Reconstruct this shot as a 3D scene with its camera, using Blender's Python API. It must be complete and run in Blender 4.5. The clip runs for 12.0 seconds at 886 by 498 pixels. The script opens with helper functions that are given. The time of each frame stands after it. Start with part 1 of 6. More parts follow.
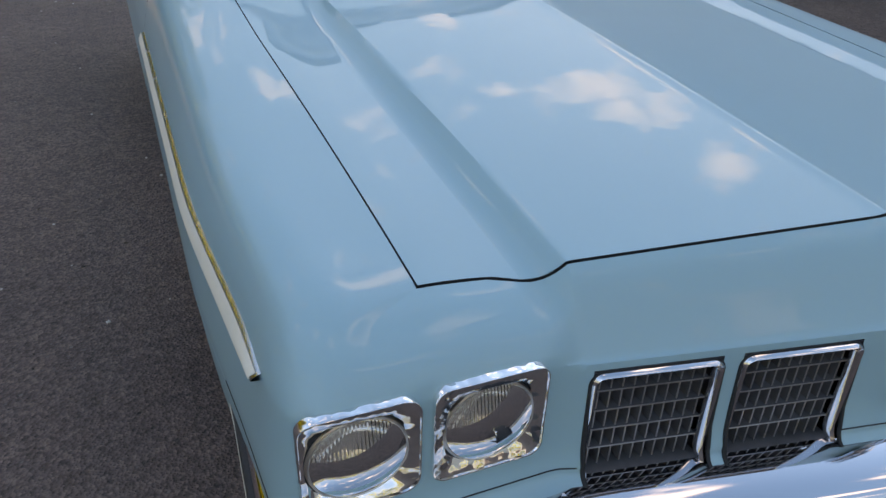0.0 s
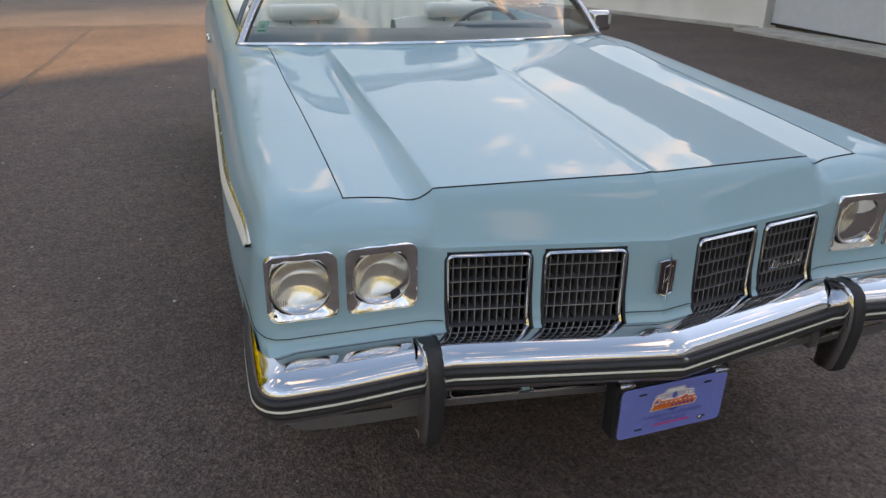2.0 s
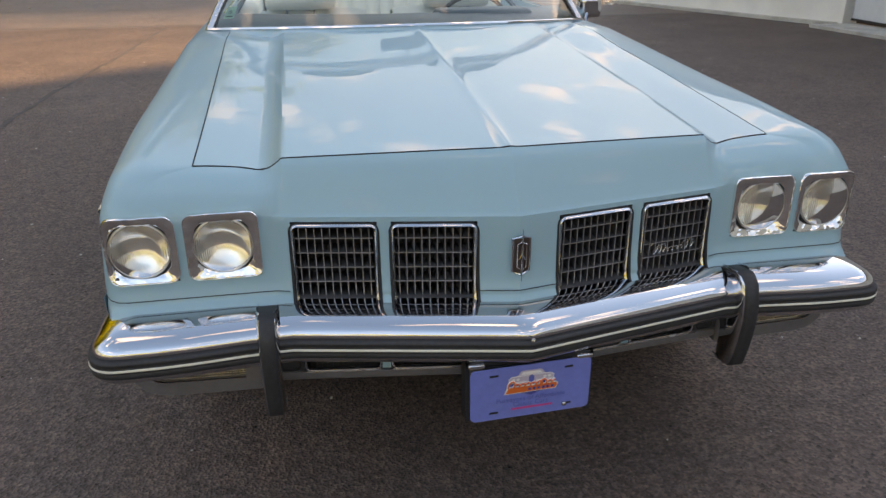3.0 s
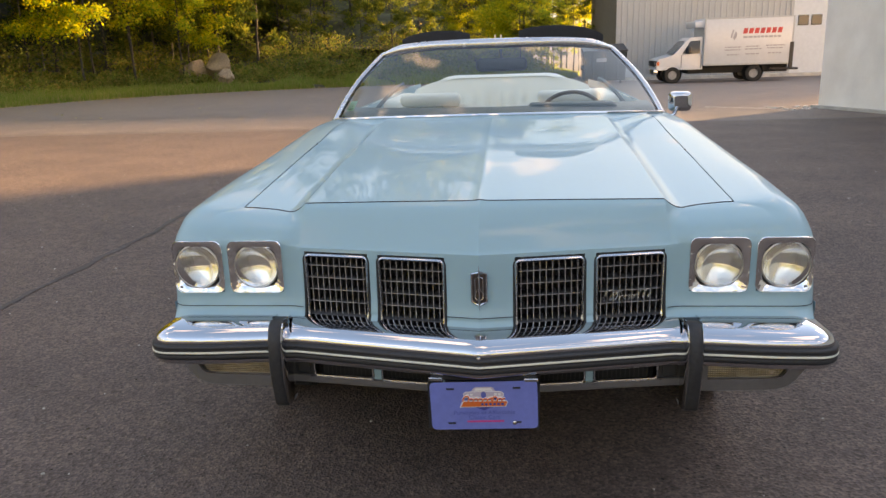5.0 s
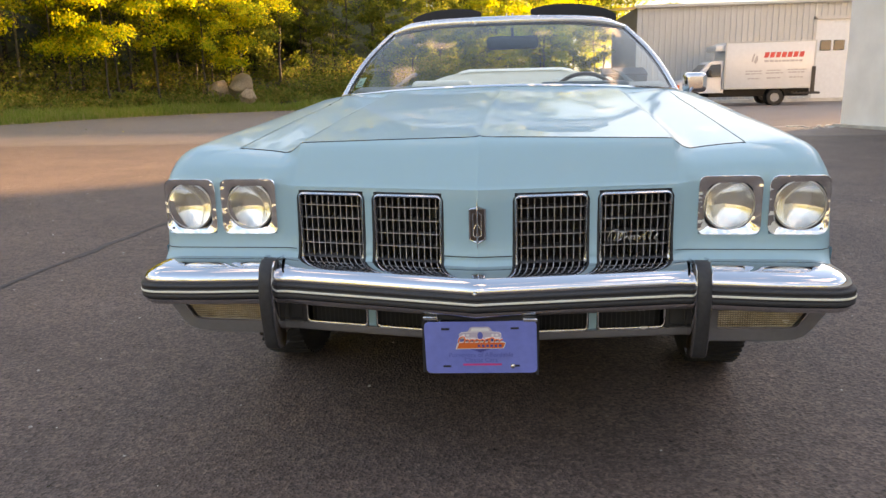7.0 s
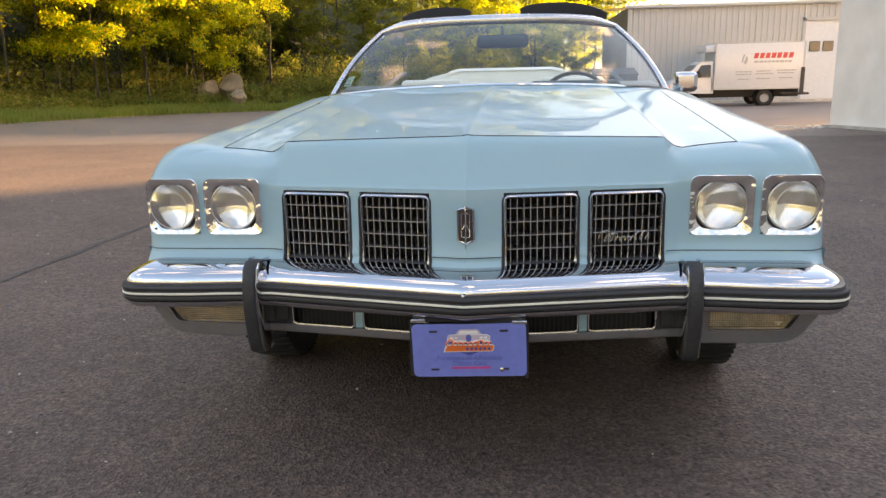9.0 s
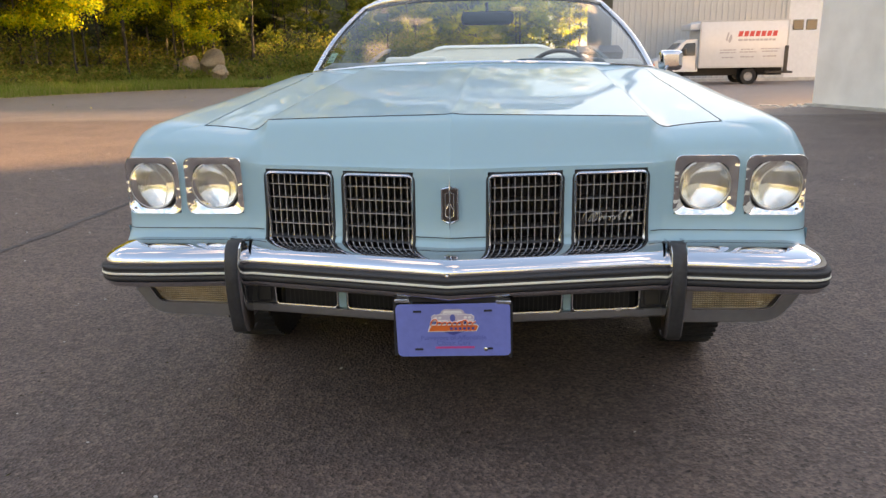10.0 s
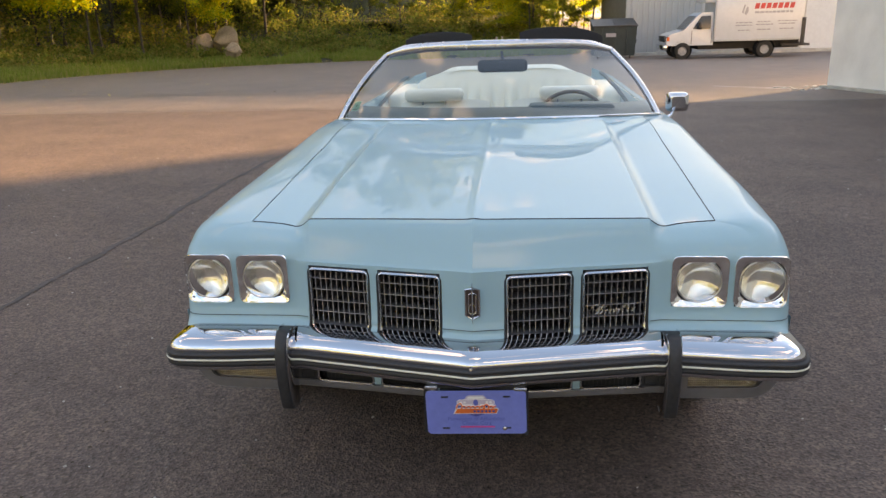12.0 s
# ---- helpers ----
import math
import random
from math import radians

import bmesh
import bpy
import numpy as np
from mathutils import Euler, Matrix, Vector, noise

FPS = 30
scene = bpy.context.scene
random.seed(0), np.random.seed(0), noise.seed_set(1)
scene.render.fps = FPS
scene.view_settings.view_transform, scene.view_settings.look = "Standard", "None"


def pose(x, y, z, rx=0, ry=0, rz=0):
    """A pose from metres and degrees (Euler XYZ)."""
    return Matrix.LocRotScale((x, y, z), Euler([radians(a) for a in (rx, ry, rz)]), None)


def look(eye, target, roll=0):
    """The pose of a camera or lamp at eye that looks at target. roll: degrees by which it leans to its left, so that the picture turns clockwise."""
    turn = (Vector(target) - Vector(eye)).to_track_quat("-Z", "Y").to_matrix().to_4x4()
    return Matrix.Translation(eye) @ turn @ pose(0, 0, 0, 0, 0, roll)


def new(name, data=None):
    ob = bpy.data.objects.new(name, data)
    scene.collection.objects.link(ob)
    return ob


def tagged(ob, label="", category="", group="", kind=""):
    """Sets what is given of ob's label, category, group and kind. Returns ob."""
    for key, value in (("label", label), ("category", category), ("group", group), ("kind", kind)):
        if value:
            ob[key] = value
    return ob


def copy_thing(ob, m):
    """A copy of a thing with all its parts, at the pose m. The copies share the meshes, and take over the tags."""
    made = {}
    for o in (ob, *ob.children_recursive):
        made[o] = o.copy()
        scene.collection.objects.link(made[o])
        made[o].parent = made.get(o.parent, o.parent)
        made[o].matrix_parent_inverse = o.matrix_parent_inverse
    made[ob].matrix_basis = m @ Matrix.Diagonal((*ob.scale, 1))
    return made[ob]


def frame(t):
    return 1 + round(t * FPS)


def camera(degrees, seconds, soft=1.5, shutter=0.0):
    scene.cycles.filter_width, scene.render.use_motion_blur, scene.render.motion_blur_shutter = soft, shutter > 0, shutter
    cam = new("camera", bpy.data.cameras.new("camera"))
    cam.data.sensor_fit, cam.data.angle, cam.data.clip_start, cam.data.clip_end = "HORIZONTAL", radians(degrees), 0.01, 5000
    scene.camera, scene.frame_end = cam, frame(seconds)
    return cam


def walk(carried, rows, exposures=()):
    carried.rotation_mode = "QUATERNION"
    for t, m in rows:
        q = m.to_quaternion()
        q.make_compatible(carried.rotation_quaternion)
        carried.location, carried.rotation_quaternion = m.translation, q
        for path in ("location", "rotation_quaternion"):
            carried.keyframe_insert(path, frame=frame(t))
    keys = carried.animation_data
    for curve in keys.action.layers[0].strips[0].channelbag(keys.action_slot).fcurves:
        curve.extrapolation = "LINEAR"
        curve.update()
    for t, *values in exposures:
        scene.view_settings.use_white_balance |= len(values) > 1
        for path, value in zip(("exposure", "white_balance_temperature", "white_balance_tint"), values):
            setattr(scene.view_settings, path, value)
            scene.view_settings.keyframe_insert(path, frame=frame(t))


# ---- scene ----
cam = camera(61.5, 12.0)
PATH = [
    (0, (-1.067, -0.555, 1.512), (-0.374, 1.022, 0.494), 2.2),
    (0.2, (-1.066, -0.652, 1.531), (-0.410, 0.995, 0.606), 1.6),
    (0.5, (-1.02, -0.834, 1.526), (-0.399, 0.867, 0.679), 1.6),
    (1, (-1.036, -1.1, 1.52), (-0.465, 0.629, 0.693), 1.1),
    (1.5, (-1.133, -1.272, 1.529), (-0.559, 0.46, 0.71), 0.4),
    (2, (-1.027, -1.42, 1.546), (-0.476, 0.328, 0.745), 0.9),
    (2.5, (-0.738, -1.555, 1.504), (-0.309, 0.225, 0.7), 0.3),
    (3, (-0.474, -1.56, 1.473), (-0.144, 0.245, 0.676), -0.3),
    (3.2, (-0.376, -1.552, 1.487), (-0.09, 0.265, 0.702), -0.1),
    (4.8, (0.08, -1.995, 1.449), (-0.086, -0.077, 0.906), -2.2),
    (5, (0.103, -2.02, 1.428), (-0.09, -0.101, 0.898), -1.9),
    (5.5, (0.162, -2.013, 1.342), (-0.095, -0.1, 0.82), -1.4),
    (6, (0.181, -2.02, 1.328), (-0.081, -0.106, 0.81), -1.4),
    (6.5, (0.166, -2.006, 1.266), (-0.076, -0.082, 0.778), -1.3),
    (7, (0.154, -2.0, 1.163), (-0.088, -0.069, 0.701), -1.4),
    (9, (0.159, -1.961, 1.156), (-0.06, -0.027, 0.694), -1.3),
    (9.5, (0.162, -1.955, 1.154), (-0.038, -0.027, 0.664), -1.2),
    (10, (0.159, -1.95, 1.158), (-0.018, -0.027, 0.638), -1.0),
    (10.5, (0.162, -1.986, 1.352), (-0.016, -0.099, 0.714), -0.5),
    (11, (0.151, -2.074, 1.566), (-0.06, -0.211, 0.87), -1.6),
    (11.5, (0.154, -2.119, 1.593), (-0.055, -0.23, 0.972), -1.8),
    (12, (0.153, -2.107, 1.59), (-0.061, -0.211, 0.992), -1.8),
]
walk(cam, [(t, look(eye, target, roll)) for t, eye, target, roll in PATH],
     exposures=[(0, 2.64, 8300, 22), (0.5, 2.54, 8600, 23), (1.5, 2.72, 9600, 25), (3, 2.92, 10000, 25), (5, 3.12, 10200, 26), (7, 3.37, 10300, 26), (10, 3.37, 10300, 26), (12, 3.18, 10200, 25)])


# ---- light: low evening sun ahead and to the right, open sky above ----
SUN_DIR = Vector((0.76, 0.65, 0.107)).normalized()
SUN_AZ = math.atan2(0.76, 0.65)
SUN_EL = math.asin(SUN_DIR.z)


def build_world():
    w = bpy.data.worlds.new("evening_sky")
    scene.world = w
    w.use_nodes = True
    nt = w.node_tree
    nt.nodes.clear()
    N, K = nt.nodes.new, nt.links.new
    out, bg = N("ShaderNodeOutputWorld"), N("ShaderNodeBackground")
    sky = N("ShaderNodeTexSky")
    sky.sky_type, sky.sun_disc = "NISHITA", False
    sky.sun_elevation, sky.sun_rotation = SUN_EL + 0.06, SUN_AZ
    sky.air_density, sky.dust_density, sky.ozone_density = 1.0, 0.15, 1.2
    tc, sep = N("ShaderNodeTexCoord"), N("ShaderNodeSeparateXYZ")
    K(tc.outputs["Generated"], sep.inputs[0])
    # flatten the dome so that clouds shrink towards the horizon
    add = N("ShaderNodeMath"); add.operation = "ADD"; add.inputs[1].default_value = 0.18
    mx = N("ShaderNodeMath"); mx.operation = "MAXIMUM"; mx.inputs[1].default_value = 0.02
    K(sep.outputs["Z"], mx.inputs[0]); K(mx.outputs[0], add.inputs[0])
    dx = N("ShaderNodeMath"); dx.operation = "DIVIDE"
    dy = N("ShaderNodeMath"); dy.operation = "DIVIDE"
    K(sep.outputs["X"], dx.inputs[0]); K(add.outputs[0], dx.inputs[1])
    K(sep.outputs["Y"], dy.inputs[0]); K(add.outputs[0], dy.inputs[1])
    comb = N("ShaderNodeCombineXYZ")
    K(dx.outputs[0], comb.inputs[0]); K(dy.outputs[0], comb.inputs[1])
    n1 = N("ShaderNodeTexNoise")
    n1.inputs["Scale"].default_value, n1.inputs["Detail"].default_value, n1.inputs["Roughness"].default_value = 4.0, 6.0, 0.50
    K(comb.outputs[0], n1.inputs["Vector"])
    ramp = N("ShaderNodeValToRGB")
    ramp.color_ramp.elements[0].position, ramp.color_ramp.elements[1].position = 0.57, 0.66
    K(n1.outputs["Fac"], ramp.inputs[0])
    cloud = N("ShaderNodeRGB")
    cloud.outputs[0].default_value = (9.0, 7.6, 6.2, 1)
    mix = N("ShaderNodeMixRGB")
    # clouds gather towards the sun
    toward, near = N("ShaderNodeVectorMath"), N("ShaderNodeMapRange")
    toward.operation, toward.inputs[1].default_value = "DOT_PRODUCT", SUN_DIR
    near.inputs["From Min"].default_value, near.inputs["From Max"].default_value = 0.55, 0.85
    near.inputs["To Min"].default_value, near.inputs["To Max"].default_value = 0.45, 0.95
    dim = N("ShaderNodeMath"); dim.operation = "MULTIPLY"
    K(tc.outputs["Generated"], toward.inputs[0]); K(toward.outputs["Value"], near.inputs["Value"])
    K(ramp.outputs[0], dim.inputs[0]); K(near.outputs[0], dim.inputs[1])
    clear = N("ShaderNodeMixRGB"); clear.blend_type, clear.inputs[0].default_value, clear.inputs[2].default_value = "MULTIPLY", 1.0, (0.80, 0.97, 1.10, 1)
    K(sky.outputs[0], clear.inputs[1])
    K(dim.outputs[0], mix.inputs[0]); K(clear.outputs[0], mix.inputs[1]); K(cloud.outputs[0], mix.inputs[2])
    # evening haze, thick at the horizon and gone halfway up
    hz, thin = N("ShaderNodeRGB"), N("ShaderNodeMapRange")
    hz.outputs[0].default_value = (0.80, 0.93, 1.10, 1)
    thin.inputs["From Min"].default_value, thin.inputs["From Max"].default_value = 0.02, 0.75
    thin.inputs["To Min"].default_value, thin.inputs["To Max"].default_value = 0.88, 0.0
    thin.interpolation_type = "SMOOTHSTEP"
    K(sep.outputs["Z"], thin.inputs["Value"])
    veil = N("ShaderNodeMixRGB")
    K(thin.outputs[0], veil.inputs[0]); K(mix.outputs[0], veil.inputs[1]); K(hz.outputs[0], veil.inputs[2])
    # warm glow round the low sun
    dot, peak, glow = N("ShaderNodeVectorMath"), N("ShaderNodeMath"), N("ShaderNodeMixRGB")
    dot.operation, dot.inputs[1].default_value = "DOT_PRODUCT", SUN_DIR
    floor0 = N("ShaderNodeMath"); floor0.operation = "MAXIMUM"; floor0.inputs[1].default_value = 0.0
    peak.operation, peak.inputs[1].default_value = "POWER", 4.0
    K(tc.outputs["Generated"], dot.inputs[0]); K(dot.outputs["Value"], floor0.inputs[0]); K(floor0.outputs[0], peak.inputs[0])
    glow.blend_type, glow.inputs[2].default_value = "ADD", (0.93, 0.96, 1.02, 1)
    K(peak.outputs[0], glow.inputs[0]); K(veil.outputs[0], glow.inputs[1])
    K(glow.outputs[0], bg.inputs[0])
    bg.inputs[1].default_value = SKY
    K(bg.outputs[0], out.inputs[0])
    sun = bpy.data.lights.new("sun", "SUN")
    sun.energy, sun.angle, sun.color = 5.0, radians(4.0), (1.0, 0.76, 0.44)
    ob = new("sun", sun)
    ob.matrix_world = look(SUN_DIR * 60, (0, 0, 0))


SKY = 0.097
build_world()


# ---- materials ----
def shader(name):
    m = bpy.data.materials.new(name)
    m.use_nodes = True
    nt = m.node_tree
    return m, nt, nt.nodes["Principled BSDF"], nt.nodes.new, nt.links.new


def surface(name, color, rough=0.6, metal=0.0, coat=0.0, var=0.12, scale=6.0, fine=60.0, bump=0.0, bump_scale=80.0, tone=None, spec=0.5):
    """A plain surface with two scales of colour change, uneven gloss and a fine relief."""
    m, nt, p, N, K = shader(name)
    tc = N("ShaderNodeTexCoord")
    a, b = N("ShaderNodeTexNoise"), N("ShaderNodeTexNoise")
    a.inputs["Scale"].default_value, a.inputs["Detail"].default_value = scale, 5
    b.inputs["Scale"].default_value, b.inputs["Detail"].default_value = fine, 3
    for n in (a, b):
        K(tc.outputs["Object"], n.inputs["Vector"])
    r1, r2 = N("ShaderNodeValToRGB"), N("ShaderNodeMixRGB")
    c = Vector(color)
    dark, light = c * (1 - var), c * (1 + var)
    if tone:
        dark = Vector(tone)
    r1.color_ramp.elements[0].position, r1.color_ramp.elements[1].position = 0.32, 0.68
    r1.color_ramp.elements[0].color, r1.color_ramp.elements[1].color = (*dark, 1), (*light, 1)
    K(a.outputs["Fac"], r1.inputs[0])
    r2.blend_type, r2.inputs[0].default_value = "OVERLAY", min(1.0, var * 2.5)
    K(r1.outputs[0], r2.inputs[1]); K(b.outputs["Fac"], r2.inputs[2])
    K(r2.outputs[0], p.inputs["Base Color"])
    mr = N("ShaderNodeMapRange")
    mr.inputs["To Min"].default_value, mr.inputs["To Max"].default_value = max(0.0, rough * 0.8), min(1.0, rough * 1.2)
    K(a.outputs["Fac"], mr.inputs["Value"]); K(mr.outputs[0], p.inputs["Roughness"])
    p.inputs["Metallic"].default_value = metal
    p.inputs["Specular IOR Level"].default_value = spec
    p.inputs["Coat Weight"].default_value, p.inputs["Coat Roughness"].default_value = coat, 0.03
    if bump:
        n, bp = N("ShaderNodeTexNoise"), N("ShaderNodeBump")
        n.inputs["Scale"].default_value, n.inputs["Detail"].default_value = bump_scale, 4
        bp.inputs["Strength"].default_value, bp.inputs["Distance"].default_value = bump, 0.01
        K(tc.outputs["Object"], n.inputs["Vector"]); K(n.outputs["Fac"], bp.inputs["Height"]); K(bp.outputs[0], p.inputs["Normal"])
    return m


def paint_material():
    m, nt, p, N, K = shader("pale_blue_car_paint")
    tc, n = N("ShaderNodeTexCoord"), N("ShaderNodeTexNoise")
    n.inputs["Scale"].default_value, n.inputs["Detail"].default_value = 3.0, 6
    K(tc.outputs["Object"], n.inputs["Vector"])
    r = N("ShaderNodeValToRGB")
    r.color_ramp.elements[0].color, r.color_ramp.elements[1].color = (0.255, 0.425, 0.482, 1), (0.273, 0.450, 0.508, 1)
    K(n.outputs["Fac"], r.inputs[0]); K(r.outputs[0], p.inputs["Base Color"])
    p.inputs["Roughness"].default_value, p.inputs["Metallic"].default_value = 0.45, 0.0
    p.inputs["Specular IOR Level"].default_value = 0.12
    p.inputs["Coat Weight"].default_value, p.inputs["Coat Roughness"].default_value = 0.57, 0.015
    p.inputs["Coat IOR"].default_value = 1.5
    # faint orange peel
    f, b = N("ShaderNodeTexNoise"), N("ShaderNodeBump")
    f.inputs["Scale"].default_value, f.inputs["Detail"].default_value = 9.0, 2
    b.inputs["Strength"].default_value, b.inputs["Distance"].default_value = 0.05, 0.01
    K(tc.outputs["Object"], f.inputs["Vector"]); K(f.outputs["Fac"], b.inputs["Height"]); K(b.outputs[0], p.inputs["Coat Normal"])
    return m


def chrome_material(name="chrome", color=(0.63, 0.63, 0.65), rough=0.05, wavy=0.0):
    m, nt, p, N, K = shader(name)
    tc, n, mr = N("ShaderNodeTexCoord"), N("ShaderNodeTexNoise"), N("ShaderNodeMapRange")
    n.inputs["Scale"].default_value, n.inputs["Detail"].default_value = 14.0, 4
    mr.inputs["To Min"].default_value, mr.inputs["To Max"].default_value = rough * 0.6, rough * 1.6
    K(tc.outputs["Object"], n.inputs["Vector"]); K(n.outputs["Fac"], mr.inputs["Value"]); K(mr.outputs[0], p.inputs["Roughness"])
    p.inputs["Base Color"].default_value, p.inputs["Metallic"].default_value = (*color, 1), 1.0
    if wavy:
        # uneven plating
        w, b = N("ShaderNodeTexNoise"), N("ShaderNodeBump")
        w.inputs["Scale"].default_value, w.inputs["Detail"].default_value = 22.0, 2
        b.inputs["Strength"].default_value, b.inputs["Distance"].default_value = wavy, 0.02
        K(tc.outputs["Object"], w.inputs["Vector"]); K(w.outputs["Fac"], b.inputs["Height"]); K(b.outputs[0], p.inputs["Normal"])
    return m


def clear_glass(name, tint, gloss=0.02, ior=1.5):
    """A thin pane: what lies behind it, tinted, under a mirror image that grows towards grazing angles."""
    m = bpy.data.materials.new(name)
    m.use_nodes = True
    nt = m.node_tree
    nt.nodes.clear()
    N, K = nt.nodes.new, nt.links.new
    out, mix = N("ShaderNodeOutputMaterial"), N("ShaderNodeMixShader")
    t, g, fr = N("ShaderNodeBsdfTransparent"), N("ShaderNodeBsdfGlossy"), N("ShaderNodeFresnel")
    t.inputs[0].default_value, g.inputs["Roughness"].default_value, fr.inputs[0].default_value = (*tint, 1), gloss, ior
    K(fr.outputs[0], mix.inputs[0]); K(t.outputs[0], mix.inputs[1]); K(g.outputs[0], mix.inputs[2]); K(mix.outputs[0], out.inputs[0])
    return m


def fluted_glass():
    """Pressed sealed-beam glass: upright flutes that bend the view of the silvered bowl behind."""
    m = bpy.data.materials.new("fluted_lamp_glass")
    m.use_nodes = True
    nt = m.node_tree
    nt.nodes.clear()
    N, K = nt.nodes.new, nt.links.new
    out, mix = N("ShaderNodeOutputMaterial"), N("ShaderNodeMixShader")
    bend, skin, fr = N("ShaderNodeBsdfRefraction"), N("ShaderNodeBsdfGlossy"), N("ShaderNodeFresnel")
    bend.inputs["Color"].default_value, bend.inputs["Roughness"].default_value, bend.inputs["IOR"].default_value = (0.98, 0.98, 0.97, 1), 0.012, 1.18
    skin.inputs["Roughness"].default_value, fr.inputs[0].default_value = 0.04, 1.5
    tc, wv, nz, b = N("ShaderNodeTexCoord"), N("ShaderNodeTexWave"), N("ShaderNodeTexNoise"), N("ShaderNodeBump")
    wv.bands_direction = "X"
    wv.inputs["Scale"].default_value, wv.inputs["Distortion"].default_value = 62.0, 0.3
    wv.inputs["Detail Scale"].default_value = 0.4
    nz.inputs["Scale"].default_value, nz.inputs["Detail"].default_value = 30.0, 2
    add = N("ShaderNodeMath"); add.operation = "MULTIPLY_ADD"; add.inputs[1].default_value = 3.0
    K(tc.outputs["Object"], wv.inputs["Vector"]); K(tc.outputs["Object"], nz.inputs["Vector"])
    K(nz.outputs["Fac"], add.inputs[0]); K(wv.outputs["Fac"], add.inputs[2])
    b.inputs["Strength"].default_value, b.inputs["Distance"].default_value = 0.9, 0.0020
    K(add.outputs[0], b.inputs["Height"]); K(b.outputs[0], bend.inputs["Normal"])
    # a little light scattered in the pressed glass
    milk, soft_mix = N("ShaderNodeBsdfDiffuse"), N("ShaderNodeMixShader")
    milk.inputs["Color"].default_value, soft_mix.inputs[0].default_value = (0.86, 0.80, 0.66, 1), 0.05
    K(bend.outputs[0], soft_mix.inputs[1]); K(milk.outputs[0], soft_mix.inputs[2])
    K(fr.outputs[0], mix.inputs[0]); K(soft_mix.outputs[0], mix.inputs[1]); K(skin.outputs[0], mix.inputs[2]); K(mix.outputs[0], out.inputs[0])
    return m


def asphalt_material():
    """Sealed black asphalt near the car, older grey paving beyond the joint."""
    m, nt, p, N, K = shader("asphalt")
    tc, sep = N("ShaderNodeTexCoord"), N("ShaderNodeSeparateXYZ")
    K(tc.outputs["Object"], sep.inputs[0])
    stone, blot, big = N("ShaderNodeTexVoronoi"), N("ShaderNodeTexNoise"), N("ShaderNodeTexNoise")
    stone.inputs["Scale"].default_value = 105.0
    blot.inputs["Scale"].default_value, blot.inputs["Detail"].default_value = 1.1, 6
    big.inputs["Scale"].default_value, big.inputs["Detail"].default_value = 55.0, 8
    for n in (stone, blot, big):
        K(tc.outputs["Object"], n.inputs["Vector"])
    grain = N("ShaderNodeValToRGB")
    e = grain.color_ramp.elements
    e[0].position, e[0].color = 0.30, (0.048, 0.036, 0.033, 1)
    e[1].position, e[1].color = 0.72, (0.104, 0.079, 0.071, 1)
    K(big.outputs["Fac"], grain.inputs[0])
    fleck = N("ShaderNodeValToRGB")
    fleck.color_ramp.elements[0].position, fleck.color_ramp.elements[1].position = 0.0, 0.97
    pale = fleck.color_ramp.elements.new(0.80)
    pale.color = (1.15, 1.12, 1.08, 1)
    fleck.color_ramp.elements[0].color, fleck.color_ramp.elements[1].color = (0.62, 0.62, 0.62, 1), (2.3, 2.2, 2.1, 1)
    K(stone.outputs["Color"], fleck.inputs[0])
    mul = N("ShaderNodeMixRGB"); mul.blend_type, mul.inputs[0].default_value = "MULTIPLY", 1.0
    K(grain.outputs[0], mul.inputs[1]); K(fleck.outputs[0], mul.inputs[2])
    stain = N("ShaderNodeValToRGB")
    stain.color_ramp.elements[0].position, stain.color_ramp.elements[1].position = 0.3, 0.7
    stain.color_ramp.elements[0].color, stain.color_ramp.elements[1].color = (0.78, 0.78, 0.80, 1), (1.12, 1.10, 1.08, 1)
    K(blot.outputs["Fac"], stain.inputs[0])
    mul2 = N("ShaderNodeMixRGB"); mul2.blend_type, mul2.inputs[0].default_value = "MULTIPLY", 1.0
    K(mul.outputs[0], mul2.inputs[1]); K(stain.outputs[0], mul2.inputs[2])
    # clumps of coarse and fine stone
    clump, patch = N("ShaderNodeTexNoise"), N("ShaderNodeValToRGB")
    clump.inputs["Scale"].default_value, clump.inputs["Detail"].default_value, clump.inputs["Roughness"].default_value = 13.0, 5, 0.65
    K(tc.outputs["Object"], clump.inputs["Vector"])
    patch.color_ramp.elements[0].position, patch.color_ramp.elements[1].position = 0.34, 0.66
    patch.color_ramp.elements[0].color, patch.color_ramp.elements[1].color = (0.78, 0.77, 0.77, 1), (1.20, 1.18, 1.15, 1)
    K(clump.outputs["Fac"], patch.inputs[0])
    mul3 = N("ShaderNodeMixRGB"); mul3.blend_type, mul3.inputs[0].default_value = "MULTIPLY", 1.0
    K(mul2.outputs[0], mul3.inputs[1]); K(patch.outputs[0], mul3.inputs[2])
    mul2 = mul3
    old = N("ShaderNodeMapRange")
    old.inputs["From Min"].default_value, old.inputs["From Max"].default_value = 13.2, 13.5
    K(sep.outputs["Y"], old.inputs["Value"])
    mix = N("ShaderNodeMixRGB")
    grey = N("ShaderNodeMixRGB"); grey.blend_type, grey.inputs[0].default_value = "ADD", 1.0
    grey.inputs[2].default_value = (0.072, 0.064, 0.054, 1)
    K(mul2.outputs[0], grey.inputs[1])
    K(old.outputs[0], mix.inputs[0]); K(mul2.outputs[0], mix.inputs[1]); K(grey.outputs[0], mix.inputs[2])
    K(mix.outputs[0], p.inputs["Base Color"])
    # a few glassy stones among the dull ones
    glint = N("ShaderNodeMapRange")
    glint.inputs["From Min"].default_value, glint.inputs["From Max"].default_value = 0.90, 0.97
    glint.inputs["To Min"].default_value, glint.inputs["To Max"].default_value = 0.72, 0.22
